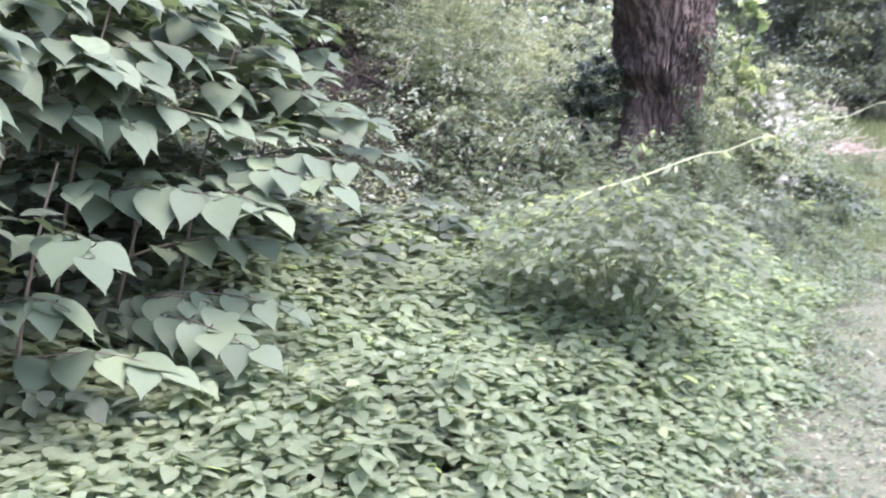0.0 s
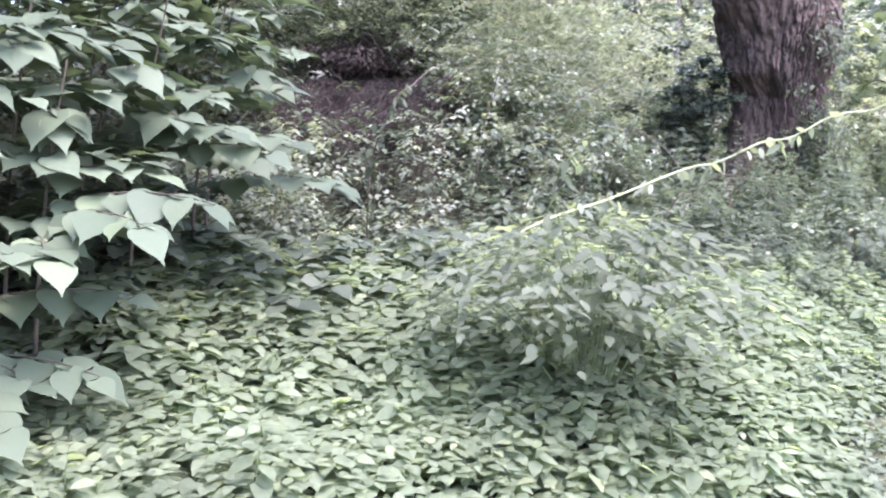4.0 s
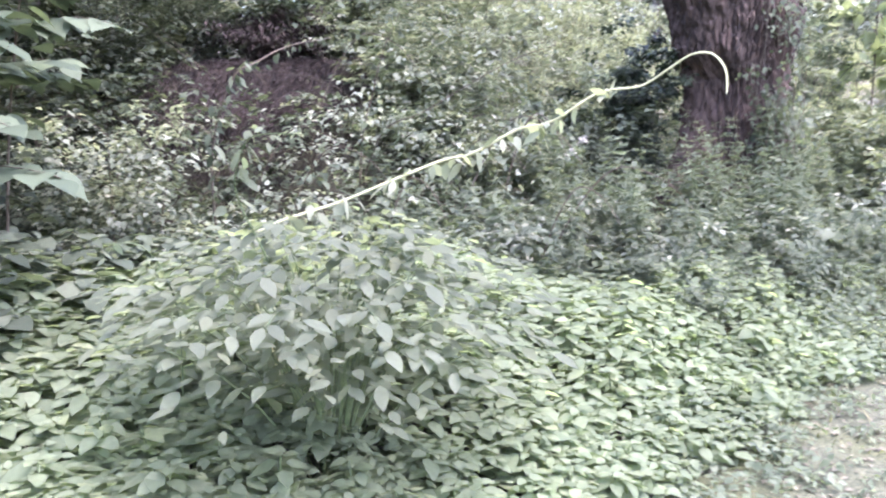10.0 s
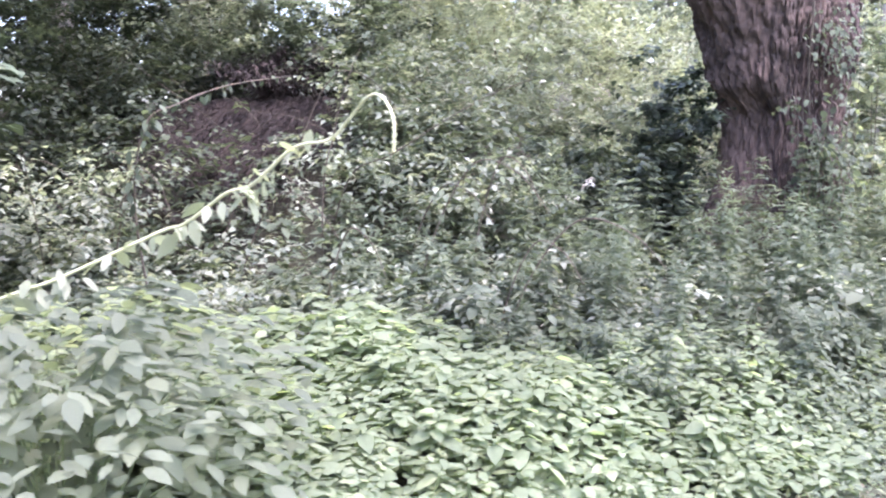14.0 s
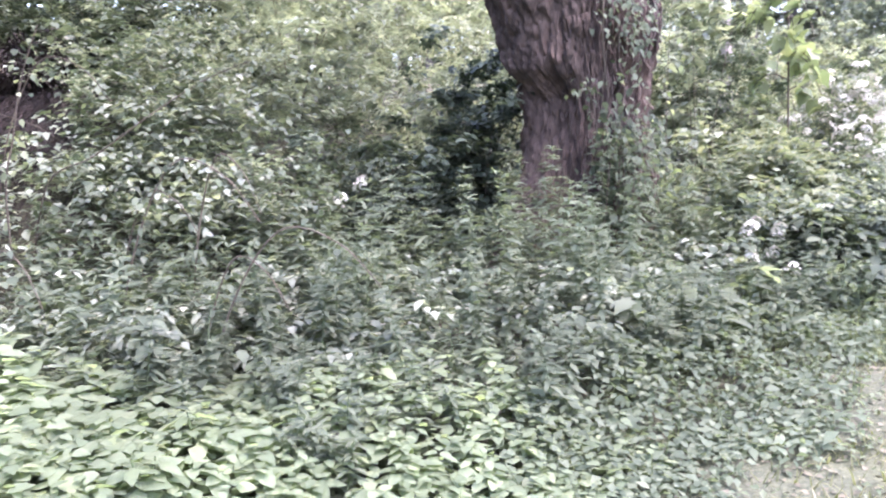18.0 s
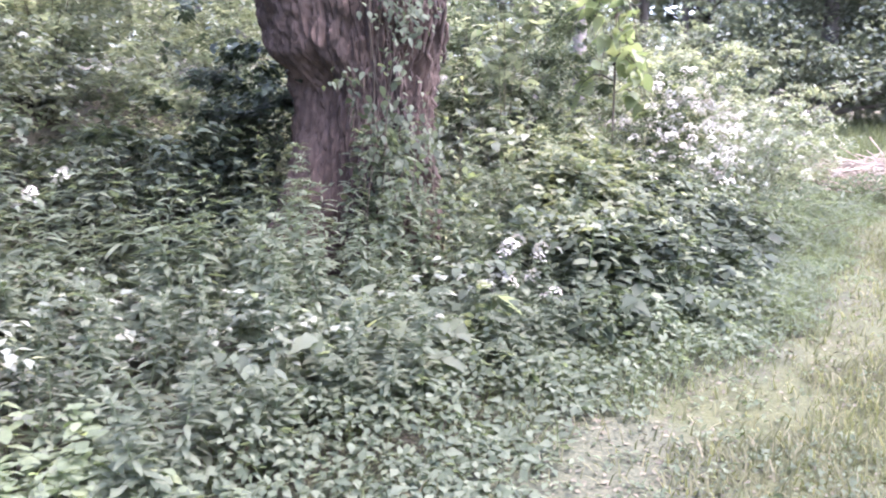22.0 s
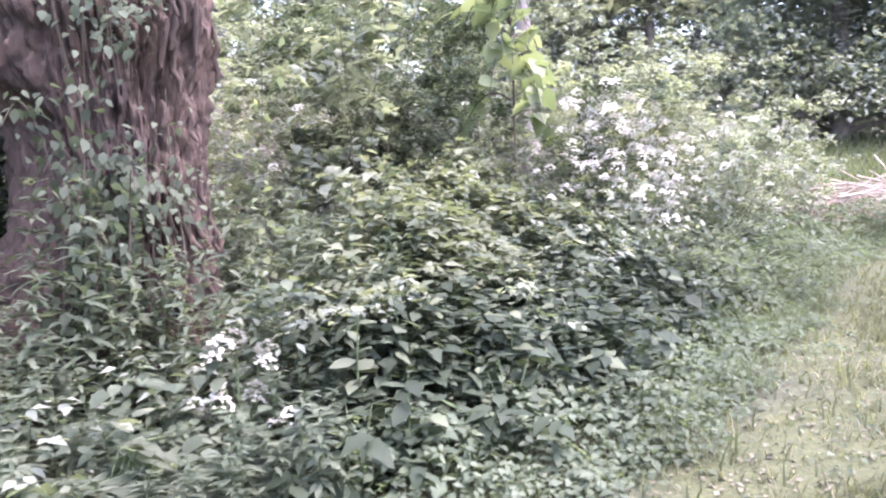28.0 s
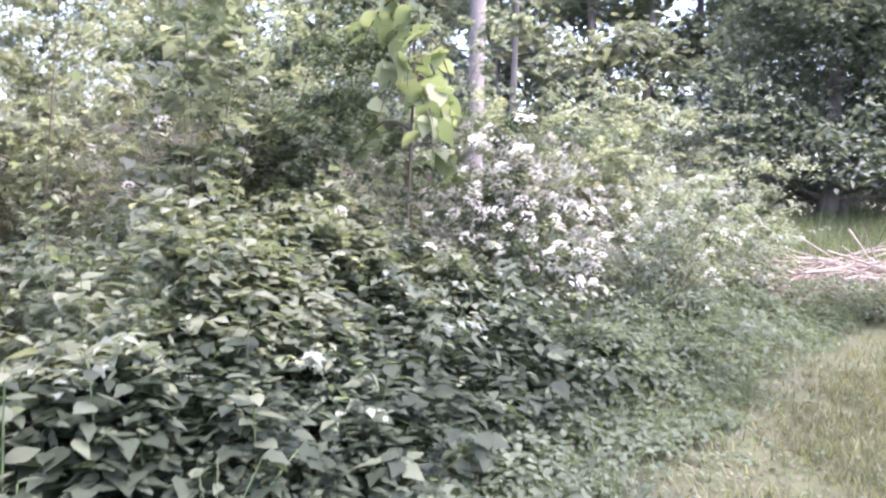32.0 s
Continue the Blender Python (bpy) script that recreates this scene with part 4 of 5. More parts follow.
# ---- pale shrub in the ground cover, and the long shoot ----
def pale_shrub():
    g = np.random.default_rng(31)
    x, y = 1.3, 4.95
    root = thing("pale_shrub", (x, y, float(ground_z(x, y))), "low spreading shrub with pale oval leaves hanging from arched twigs", "shrub")
    kinds = [scatter("leaf", ELLIPSE, np.zeros((1, 3)), np.zeros(1), np.zeros(1), np.array([q]), np.ones(1)) for q in (-0.15, 0.0, 0.2)]
    for k in range(58):
        az, reach, h = 2.39996 * k + g.normal(0, 0.2), g.uniform(0.25, 0.74), g.uniform(0.82, 1.08)
        h *= 1.05 - 0.35 * reach
        s = np.linspace(0, 1, 8)
        pts = cane_points(np.full(8, az), reach, h, s, 0.8)
        pts[0, 2] = -0.05
        twig = part("twig", tubes("twig", [[(p, 0.0032 * (1.1 - 0.8 * t)) for p, t in zip(pts, s)]], 5), STEM, root)
        for i in range(11):
            t = 0.38 + 0.62 * i / 10
            p = cane_points(np.array([az]), reach, h, np.array([t]), 0.8)[0]
            o = part("leaf", kinds[(i + k) % 3], GREY, twig)
            o.location = p + g.normal(0, 0.008, 3)
            o.rotation_euler = (g.normal(-0.1 - 0.5 * max(0.0, t - 0.75), 0.16), g.normal(0, 0.16), az - math.pi / 2 + (0 if i == 10 else (1 if i % 2 else -1) * g.uniform(0.5, 1.0)))
            q = g.uniform(0.06, 0.088)
            o.scale = (q, q, q)
    n = 1150
    a, q = g.uniform(0, 6.28, n), np.sqrt(g.random(n)) * 0.66
    top = 1.0 - 0.5 * q ** 1.9 + 0.06 * wave(q * np.cos(a), q * np.sin(a), 0.16, 3.0)
    at = np.stack([q * np.cos(a), q * np.sin(a), top * (1 - 0.3 * g.random(n) ** 1.8)], -1)
    part("inner_foliage", scatter("inner_foliage", ELLIPSE, at, a - math.pi / 2 + g.normal(0, 0.9, n), g.normal(-0.05, 0.18, n), g.normal(0, 0.2, n), 0.064 * g.uniform(0.7, 1.25, n)), GREY, root)


pale_shrub()
climber("long_shoot", "pale arching vine shoot with a curled tip and few leaves", [(1.2, 5.02, 0.3), (1.06, 5.0, 0.85), (1.0, 4.97, 1.05), (1.13, 4.95, 1.145), (1.356, 4.95, 1.22), (1.64, 4.95, 1.333), (1.75, 4.9, 1.36), (1.886, 4.85, 1.429), (1.98, 4.8, 1.45), (2.1, 4.75, 1.521), (2.2, 4.7, 1.535), (2.26, 4.66, 1.571), (2.31, 4.62, 1.603), (2.352, 4.58, 1.6), (2.379, 4.56, 1.561), (2.381, 4.55, 1.51)], 74, 0.072, VINE_LEAF, ELLIPSE, 3, 0.012, VINE, 0.0046, 0.25, 0.64)
climber("short_shoot", "thin pale twig reaching out of the shrub", [(1.3, 4.85, 0.6), (1.22, 4.75, 1.0), (1.16, 4.64, 1.25), (1.18, 4.59, 1.34), (1.24, 4.53, 1.415), (1.33, 4.46, 1.43), (1.43, 4.39, 1.43), (1.46, 4.37, 1.455)], 34, 0.06, GREY, ELLIPSE, 4, 0.02, STEM, 0.0024, 0.0, 0.66)
climber("short_shoot", "thin pale twig arching over the ground cover", [(0.75, 5.05, 0.5), (0.78, 5.0, 0.85), (0.76, 4.9, 1.05), (0.7, 4.85, 1.1), (0.64, 4.82, 1.06)], 16, 0.06, GREY, ELLIPSE, 14, 0.012, STEM, 0.0024)


# ---- thicket on the bank ----
def thicket():
    # d has shade and l has sunlight worked into the leaf colour.
    lab = {"d": "dense green bush on the bank, leaf colour darkened for shade", "m": "tangled green bush of small leaves", "l": "yellow-green bush, leaf colour lightened for sunlight"}
    mats = {"d": BUSH_SHADED, "m": BUSH, "l": BUSH_LIGHT}
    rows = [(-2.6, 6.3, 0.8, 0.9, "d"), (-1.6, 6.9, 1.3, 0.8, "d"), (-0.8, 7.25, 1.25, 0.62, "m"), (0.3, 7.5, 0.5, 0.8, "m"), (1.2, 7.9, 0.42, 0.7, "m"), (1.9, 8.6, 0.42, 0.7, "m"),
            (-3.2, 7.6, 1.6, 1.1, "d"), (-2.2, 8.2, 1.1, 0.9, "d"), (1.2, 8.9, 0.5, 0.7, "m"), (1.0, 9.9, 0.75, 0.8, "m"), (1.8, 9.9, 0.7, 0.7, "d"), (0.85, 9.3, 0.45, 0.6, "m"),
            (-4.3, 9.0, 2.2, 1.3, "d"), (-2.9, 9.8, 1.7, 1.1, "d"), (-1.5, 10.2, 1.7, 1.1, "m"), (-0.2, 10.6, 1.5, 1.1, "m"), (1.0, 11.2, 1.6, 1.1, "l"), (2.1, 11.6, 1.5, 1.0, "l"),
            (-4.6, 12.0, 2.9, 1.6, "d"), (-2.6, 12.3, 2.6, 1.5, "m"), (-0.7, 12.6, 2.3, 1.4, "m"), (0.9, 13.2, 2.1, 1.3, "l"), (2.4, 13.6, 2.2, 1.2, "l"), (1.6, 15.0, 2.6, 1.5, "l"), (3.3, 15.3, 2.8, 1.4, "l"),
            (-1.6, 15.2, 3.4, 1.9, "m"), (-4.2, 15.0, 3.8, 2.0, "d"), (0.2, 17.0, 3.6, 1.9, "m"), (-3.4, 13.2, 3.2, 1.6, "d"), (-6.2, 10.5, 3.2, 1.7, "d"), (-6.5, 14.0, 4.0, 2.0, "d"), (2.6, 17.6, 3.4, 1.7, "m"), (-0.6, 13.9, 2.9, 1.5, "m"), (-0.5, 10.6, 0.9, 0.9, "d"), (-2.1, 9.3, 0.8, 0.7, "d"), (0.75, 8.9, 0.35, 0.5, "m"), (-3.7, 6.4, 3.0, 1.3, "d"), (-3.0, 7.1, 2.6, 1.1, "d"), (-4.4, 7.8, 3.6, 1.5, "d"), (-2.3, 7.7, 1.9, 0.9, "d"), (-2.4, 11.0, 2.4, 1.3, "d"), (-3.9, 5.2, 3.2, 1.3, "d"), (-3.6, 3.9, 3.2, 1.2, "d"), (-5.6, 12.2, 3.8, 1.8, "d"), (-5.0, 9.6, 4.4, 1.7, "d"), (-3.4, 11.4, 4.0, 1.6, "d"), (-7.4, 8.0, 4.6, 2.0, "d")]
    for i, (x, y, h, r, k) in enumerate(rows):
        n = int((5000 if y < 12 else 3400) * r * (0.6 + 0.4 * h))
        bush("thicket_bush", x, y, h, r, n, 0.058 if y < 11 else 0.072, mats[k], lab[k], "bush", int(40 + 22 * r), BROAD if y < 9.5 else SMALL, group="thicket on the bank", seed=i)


thicket()
bush("ivy_clump", 2.6, 11.0, 1.75, 0.65, 7500, 0.07, IVY, "dark ivy heaped against the tree trunk", "ivy", 34, BROAD, seed=3)
bush("ivy_clump", 2.1, 10.35, 1.05, 0.8, 5500, 0.07, IVY, "dark ivy trailing over the bank", "ivy", 26, BROAD, seed=4)

# ---- arching canes over the thicket ----
arch = np.random.default_rng(71)
for i in range(16):
    x, y = arch.uniform(-2.2, 2.0), arch.uniform(7.4, 8.7)
    z = float(ground_z(x, y))
    turn, reach, rise = arch.uniform(-0.6, 0.9), arch.uniform(0.5, 1.1), arch.uniform(0.7, 1.15)
    dx, dy = reach * math.cos(turn), -0.35 * reach * abs(math.sin(turn)) - 0.1
    climber("arching_cane", "long arching cane with paired leaves over the thicket", [(x, y, z), (x + 0.2 * dx, y + 0.2 * dy, z + 0.6 * rise), (x + 0.5 * dx, y + 0.5 * dy, z + rise), (x + 0.8 * dx, y + 0.8 * dy, z + 0.95 * rise), (x + dx, y + dy, z + 0.75 * rise)], 34, 0.055, SHRUB if i % 3 else BUSH, OVATE, 400 + i, 0.04, CANE, 0.005)


climber("arching_cane", "arching cane with drooping leaves before the hollow", [(-0.1, 7.3, 0.3), (0.0, 7.0, 1.2), (0.2, 6.85, 1.66), (0.3, 7.0, 1.78), (0.36, 7.4, 1.9), (0.45, 7.95, 1.99)], 60, 0.075, SHRUB, ELLIPSE, 431, 0.02, CANE, 0.006, 0.3)
climber("arching_cane", "long thin cane rising beside the hollow", [(0.55, 8.1, 0.6), (0.62, 8.0, 1.3), (0.7, 8.0, 1.62), (0.78, 8.0, 1.9), (0.9, 8.0, 2.15)], 40, 0.055, MOUND, OVATE, 432, 0.03, CANE, 0.005)
climber("arching_cane", "long thin cane leaning over the undergrowth", [(0.5, 8.3, 0.9), (0.72, 8.2, 1.37), (1.0, 8.2, 1.5), (1.35, 8.2, 1.7), (1.65, 8.2, 1.85), (1.9, 8.2, 1.93)], 44, 0.055, SHRUB, OVATE, 433, 0.03, CANE, 0.005)


# ---- bushes behind the tree ----
bush("shrub", 4.35, 13.5, 2.4, 1.15, 17000, 0.056, SHRUB, "rounded green shrub behind the tree", "shrub", 60, seed=1)
bush("shrub", 3.7, 13.3, 1.9, 0.9, 5200, 0.075, BUSH_LIGHT, "light green shrub in the lee of the tree", "shrub", 36, leaf=BROAD, seed=2, flower=26, flower_size=0.05)
bush("shrub", 4.45, 12.1, 2.3, 0.42, 900, 0.1, BUSH_LIGHT, "slender shrub with broad yellow-green lobed leaves", "shrub", 16, leaf=LOBED, seed=27)
bush("shrub", 5.15, 12.8, 1.1, 0.8, 5000, 0.05, BUSH_SHADED, "low shrub in shade-darkened leaf colour with a few white flowers", "shrub", 30, seed=7, flower=16, flower_size=0.04)
bush("shrub", 4.6, 11.9, 0.55, 0.8, 2200, 0.055, BUSH, "low green shrub beside the trunk", "shrub", 30, seed=8)
bush("flowering_shrub", 6.1, 13.6, 1.5, 0.72, 8000, 0.045, SHRUB, "arching shrub with clusters of white flowers", "shrub", 44, seed=9, flower=210, flower_size=0.052)
bush("flowering_shrub", 7.2, 14.6, 1.25, 0.9, 7000, 0.05, BUSH, "sunlit shrub with white flower clusters", "shrub", 40, seed=10, flower=75, flower_size=0.045)
bush("flowering_shrub", 8.1, 16.6, 1.3, 1.0, 6500, 0.055, BUSH_LIGHT, "light shrub with white flowers at the clearing", "shrub", 40, seed=11, flower=12, flower_size=0.055)
bush("yellow_bush", 6.2, 15.4, 1.75, 1.1, 12000, 0.056, SUNNY, "bright yellow-green bush behind the flowers", "bush", 44, seed=12)
bush("yellow_bush", 5.0, 15.6, 2.9, 1.3, 15000, 0.06, BUSH, "tall light green bush", "bush", 44, seed=13)
bush("yellow_bush", 7.3, 18.0, 1.9, 1.3, 10000, 0.065, BUSH_LIGHT, "yellow-green bush at the clearing", "bush", 40, seed=14)
bush("shrub", 7.1, 13.3, 0.5, 0.75, 2400, 0.05, HERB, "low leafy shrub at the bend of the path", "shrub", 30, seed=15)
bush("shrub", 6.4, 12.5, 0.5, 0.8, 2200, 0.05, HERB, "low leafy growth before the flowers", "shrub", 30, seed=16)


def sapling():
    g = np.random.default_rng(41)
    x, y = 5.42, 13.0
    root = thing("sapling", (x, y, float(ground_z(x, y))), "young tree with large drooping yellow-green leaves", "sapling")
    kinds = [scatter("leaf", HEART, np.zeros((1, 3)), np.zeros(1), np.zeros(1), np.array([q]), np.ones(1)) for q in (-0.15, 0.0, 0.2)]
    part("trunk", tubes("trunk", [[((0.02 * math.sin(3 * t), 0.0, 3.4 * t - 0.1), 0.013 * (1.1 - 0.8 * t)) for t in steps(9)]], 8), CANE, root)
    for k in range(20):
        h = 1.42 + (0.75 * g.random() if k < 11 else 0.8 + 0.9 * g.random())
        az = g.uniform(0, 6.28)
        reach = g.uniform(0.22, 0.52)
        s = np.linspace(0, 1, 6)
        pts = [(Vector((math.cos(az) * reach * t, math.sin(az) * reach * t, h + 0.12 * math.sin(3 * t) - 0.35 * t * t)), 0.008 * (1.1 - 0.8 * t)) for t in s]
        branch = part("branch", tubes("branch", [pts], 5), CANE, root)
        for i in range(7):
            t = g.uniform(0.5, 1.0)
            p = pts[min(int(t * 5), 5)][0]
            o = part("leaf", kinds[i % 3], YELLOW, branch)
            o.location = p + Vector(g.normal(0, 0.04, 3))
            o.rotation_euler = (g.normal(-0.4, 0.4), g.normal(0, 0.35), g.uniform(0, 6.28))
            q = g.uniform(0.12, 0.19)
            o.scale = (q, q, q)


sapling()


# ---- white flower heads in the herbs ----
def flower_stalk(x, y, heads, seed):
    g = np.random.default_rng(seed)
    z = float(ground_z(x, y))
    root = thing("flowering_herb", (x, y, z), "herb with rounded clusters of small white flowers", "flower", "white flowers")
    kinds = [flower_mesh(0.04, i + 7) for i in range(3)]
    for i, (dx, dy, h) in enumerate(heads):
        part("stem", tubes("stem", [[((dx * t * t, dy * t * t, h * t - 0.04 * (t == 0)), 0.0032 * (1.3 - t)) for t in steps(6)]], 5), STEM, root)
        for q in range(3):
            o = part("blossom", kinds[(i + q) % 3], PETAL, root)
            o.location, o.rotation_euler = (dx + g.normal(0, 0.018), dy + g.normal(0, 0.018), h - 0.01 - 0.025 * q), (g.uniform(-0.1, 0.8), g.uniform(-0.4, 0.4), g.uniform(0, 6))
            o.scale = (g.uniform(0.8, 1.15),) * 3
    n = 60
    at = np.stack([g.normal(0, 0.1, n), g.normal(0, 0.1, n), g.uniform(0.05, 0.4, n)], -1)
    part("foliage", scatter("foliage", OVATE, at, g.uniform(0, 6.28, n), g.normal(0, 0.4, n), g.normal(0, 0.3, n), 0.08 * g.uniform(0.7, 1.2, n)), COVER_DARK, root)


flower_stalk(4.55, 9.58, [(-0.08, 0.0, 0.6), (-0.01, 0.04, 0.62), (0.1, 0.02, 0.58), (-0.05, -0.02, 0.44), (0.08, 0.0, 0.44), (0.18, 0.0, 0.34), (-0.16, 0.0, 0.37), (-0.12, -0.04, 0.2)], 1)
flower_stalk(1.97, 9.25, [(0.0, 0.0, 0.75), (0.12, 0.1, 0.85), (-0.12, 0.05, 0.7)], 3)


def tall_weed(x, y, height, seed, mat, size=0.115):
    """One upright stem with large pointed leaves standing off it in turn."""
    g = np.random.default_rng(seed)
    root = thing("tall_weed", (x, y, float(ground_z(x, y))), "upright weed with large pointed leaves above the brambles", "weed", "tall weeds on the mound")
    bend = g.normal(0, 0.05, 2)
    line = [Vector((bend[0] * t * t, bend[1] * t * t, height * t - 0.04 * (t == 0))) for t in steps(7)]
    part("stem", tubes("stem", [[(p, 0.005 * (1.2 - 0.8 * k / 6)) for k, p in enumerate(line)]], 6), STEM, root)
    kinds = [scatter("leaf", ELLIPSE, np.zeros((1, 3)), np.zeros(1), np.zeros(1), np.array([q]), np.ones(1)) for q in (-0.15, 0.0, 0.2)]
    for i in range(14):
        t = 0.35 + 0.65 * i / 13
        o = part("leaf", kinds[i % 3], mat, root)
        o.location = line[min(int(t * 6), 6)]
        o.location.z = height * t
        o.rotation_euler = (g.normal(0.1, 0.25), g.normal(0, 0.2), 2.4 * i + g.normal(0, 0.2))
        q = size * g.uniform(0.8, 1.2) * (1.2 - 0.45 * t)
        o.scale = (q * 1.15, q, q)


for i, (x, y, h) in enumerate([(4.93, 9.8, 0.72), (5.1, 10.0, 0.68), (5.18, 9.5, 0.5), (5.5, 10.2, 0.62), (4.8, 10.4, 0.85), (5.75, 10.75, 0.6), (5.3, 10.6, 0.8), (4.35, 9.15, 0.45)]):
    tall_weed(x, y, h, 500 + i, (MOUND, SHRUB, BRAMBLE, MOUND)[i % 4])

# ---- shoots on the trunk ----
climber("trunk_creeper", "creeper with green leaves climbing the bark", [(3.7, 9.95, 0.4), (3.66, 10.25, 0.9), (3.68, 10.33, 1.3), (3.62, 10.35, 1.7), (3.66, 10.28, 2.1), (3.74, 10.18, 2.5)], 32, 0.055, SHRUB, OVATE, 5, 0.05)
climber("trunk_creeper", "thin creeper with green leaves on the trunk", [(3.98, 10.0, 0.4), (4.0, 10.4, 1.0), (3.95, 10.45, 1.5), (3.97, 10.4, 1.9)], 36, 0.055, SHRUB, OVATE, 6, 0.06)
climber("trunk_creeper", "yellow-green creeper behind the trunk", [(4.1, 11.3, 0.5), (4.12, 11.2, 1.2), (4.14, 11.2, 1.9), (4.2, 11.2, 2.8)], 80, 0.07, YELLOW, OVATE, 7, 0.08, CANE, 0.003)
climber("hanging_root", "thin bare vine hanging down the trunk", [(3.62, 10.05, 2.85), (3.64, 10.08, 2.5), (3.63, 10.16, 2.1), (3.66, 10.27, 1.75)], 0, 0.1, HERB, OVATE, 8, 0.1, CANE, 0.009)

for i, (x, y, dx, rise) in enumerate([(3.62, 10.08, -0.16, 1.5), (3.7, 10.05, 0.14, 1.58), (3.78, 10.08, -0.15, 1.3), (3.6, 10.0, 0.18, 1.15), (3.86, 10.08, 0.16, 1.2), (3.74, 9.98, 0.2, 0.95)]):
    z = float(ground_z(x, y))
    climber("leafy_sucker", "leafy sucker with drooping green leaves before the trunk", [(x, y, z - 0.03), (x + 0.1 * dx, y + 0.03, z + 0.5 * rise), (x + 0.35 * dx, y + 0.02, z + 0.85 * rise), (x + 0.7 * dx, y - 0.05, z + rise), (x + dx, y - 0.12, z + 0.93 * rise)], 70, 0.078, SHRUB, OVATE, 640 + i, 0.045, CANE, 0.005, 0.1)


def leafy_creeper(seed, low, high, turn_low, turn_high, clusters, mat, label):
    """Clusters of leaves that cling to the bark between two heights and two bearings."""
    g = np.random.default_rng(seed)
    root = thing("trunk_creeper", (*TREE, float(ground_z(*TREE))), label, "vine")
    for k in range(clusters):
        a, z = g.uniform(turn_low, turn_high), low + (high - low) * g.random() ** 1.3
        r = 0.52 + 0.2 * math.exp(-max(z, 0) / 0.42) + 0.14 * float(smooth(1.4, 2.1, z))
        mid = np.array([r * math.cos(a), r * math.sin(a), z])
        out = np.array([math.cos(a), math.sin(a), 0.0])
        foot = mid - [0, 0, 0.25]
        part("stem", tubes("stem", [[(tuple(foot + (mid - foot) * t + out * 0.02), 0.004) for t in steps(4)]], 5), CANE, root)
        n = 60
        at = mid + g.normal(0, 1, (n, 3)) * [0.08, 0.08, 0.13] + out * np.abs(g.normal(0, 0.04, (n, 1)))
        yaw = math.atan2(out[1], out[0]) - math.pi / 2 + g.normal(0, 0.7, n)
        part("foliage", scatter("foliage", OVATE, at, yaw, g.normal(-0.6, 0.35, n), g.normal(0, 0.35, n), 0.05 * g.uniform(0.6, 1.25, n)), mat, root)


leafy_creeper(61, 0.2, 1.5, -1.5, -0.5, 15, SHRUB, "leafy creeper clinging to the foot of the trunk")
leafy_creeper(62, 0.5, 2.5, -1.6, -0.6, 6, SHRUB, "green leafy creeper climbing the furrowed bark")


# ---- broad-leaved weeds in front ----
def broad_weed(x, y, height, seed, count=22, size=0.13, mat=HERB):
    g = np.random.default_rng(seed)
    root = thing("broad_leaved_weed", (x, y, float(ground_z(x, y))), "weed with large pale lobed leaves on upright stalks", "weed", "broad-leaved weeds")
    kinds = [scatter("leaf", LOBED, np.zeros((1, 3)), np.zeros(1), np.zeros(1), np.array([q]), np.ones(1)) for q in (-0.15, 0.0, 0.2)]
    for i in range(count):
        az, reach, h = g.uniform(0, 6.28), g.uniform(0.05, 0.3), height * g.uniform(0.55, 1.05)
        tip = Vector((math.cos(az) * reach, math.sin(az) * reach, h))
        stalk = part("stalk", tubes("stalk", [[(Vector((tip.x * t * t, tip.y * t * t, tip.z * t - 0.03 * (t == 0))), 0.0026 * (1.2 - 0.5 * t)) for t in steps(5)]], 5), STEM, root)
        for k in range(3):
            o = part("leaf", kinds[(i + k) % 3], mat, stalk)
            o.location = tip - Vector((0, 0, 0.02 * k))
            o.rotation_euler = (g.normal(-0.2, 0.25), g.normal(0, 0.25), az - 1.57 + (k - 1) * 1.1 + g.normal(0, 0.2))
            q = size * g.uniform(0.7, 1.15)
            o.scale = (q, q, q)


for i, (x, y, h) in enumerate([(4.0, 8.75, 0.45), (4.35, 8.95, 0.42), (3.7, 8.5, 0.4), (5.0, 9.45, 0.4), (5.5, 9.9, 0.42), (5.9, 10.6, 0.42), (6.15, 11.4, 0.4)]):
    broad_weed(x, y, h, 300 + i, 16, 0.105 if i > 2 else 0.13, GREY if i in (0, 1, 2) else BRAMBLE)


# ---- brush pile ----
def brush_pile():
    g = np.random.default_rng(51)
    x, y = 9.6, 17.0
    root = thing("brush_pile", (x, y, float(ground_z(x, y))), "heap of dry reddish cut branches in the clearing", "brush pile")
    for k in range(190):
        r = g.random()
        px, py = g.normal(0, 0.75), g.normal(0, 0.35)
        h = max(0.05, 0.5 * math.exp(-(px / 1.0) ** 2 - (py / 0.55) ** 2) * g.random() ** 0.5)
        az, tilt, length = g.normal(0, 0.6) + math.pi * (k % 2), g.normal(0.0, 0.3), g.uniform(0.4, 1.3)
        d = Vector((math.cos(az) * math.cos(tilt), math.sin(az) * math.cos(tilt), math.sin(tilt)))
        c, bend = Vector((px, py, h)), Vector(g.normal(0, 0.05, 3))
        line = [(c + d * length * (t - 0.5) + bend * math.sin(3 * t), 0.0085 * g.uniform(0.6, 1.4) * (1.2 - 0.6 * t)) for t in steps(4)]
        part("stick", tubes("stick", [line], 5), STICK, root)


brush_pile()
bush("low_bush", 9.3, 16.0, 0.35, 0.9, 2200, 0.05, HERB, "low weeds before the brush pile", "bush", 30, seed=17)
bush("low_bush", 10.6, 16.0, 0.35, 0.9, 2200, 0.05, HERB, "low weeds before the brush pile", "bush", 30, seed=18)


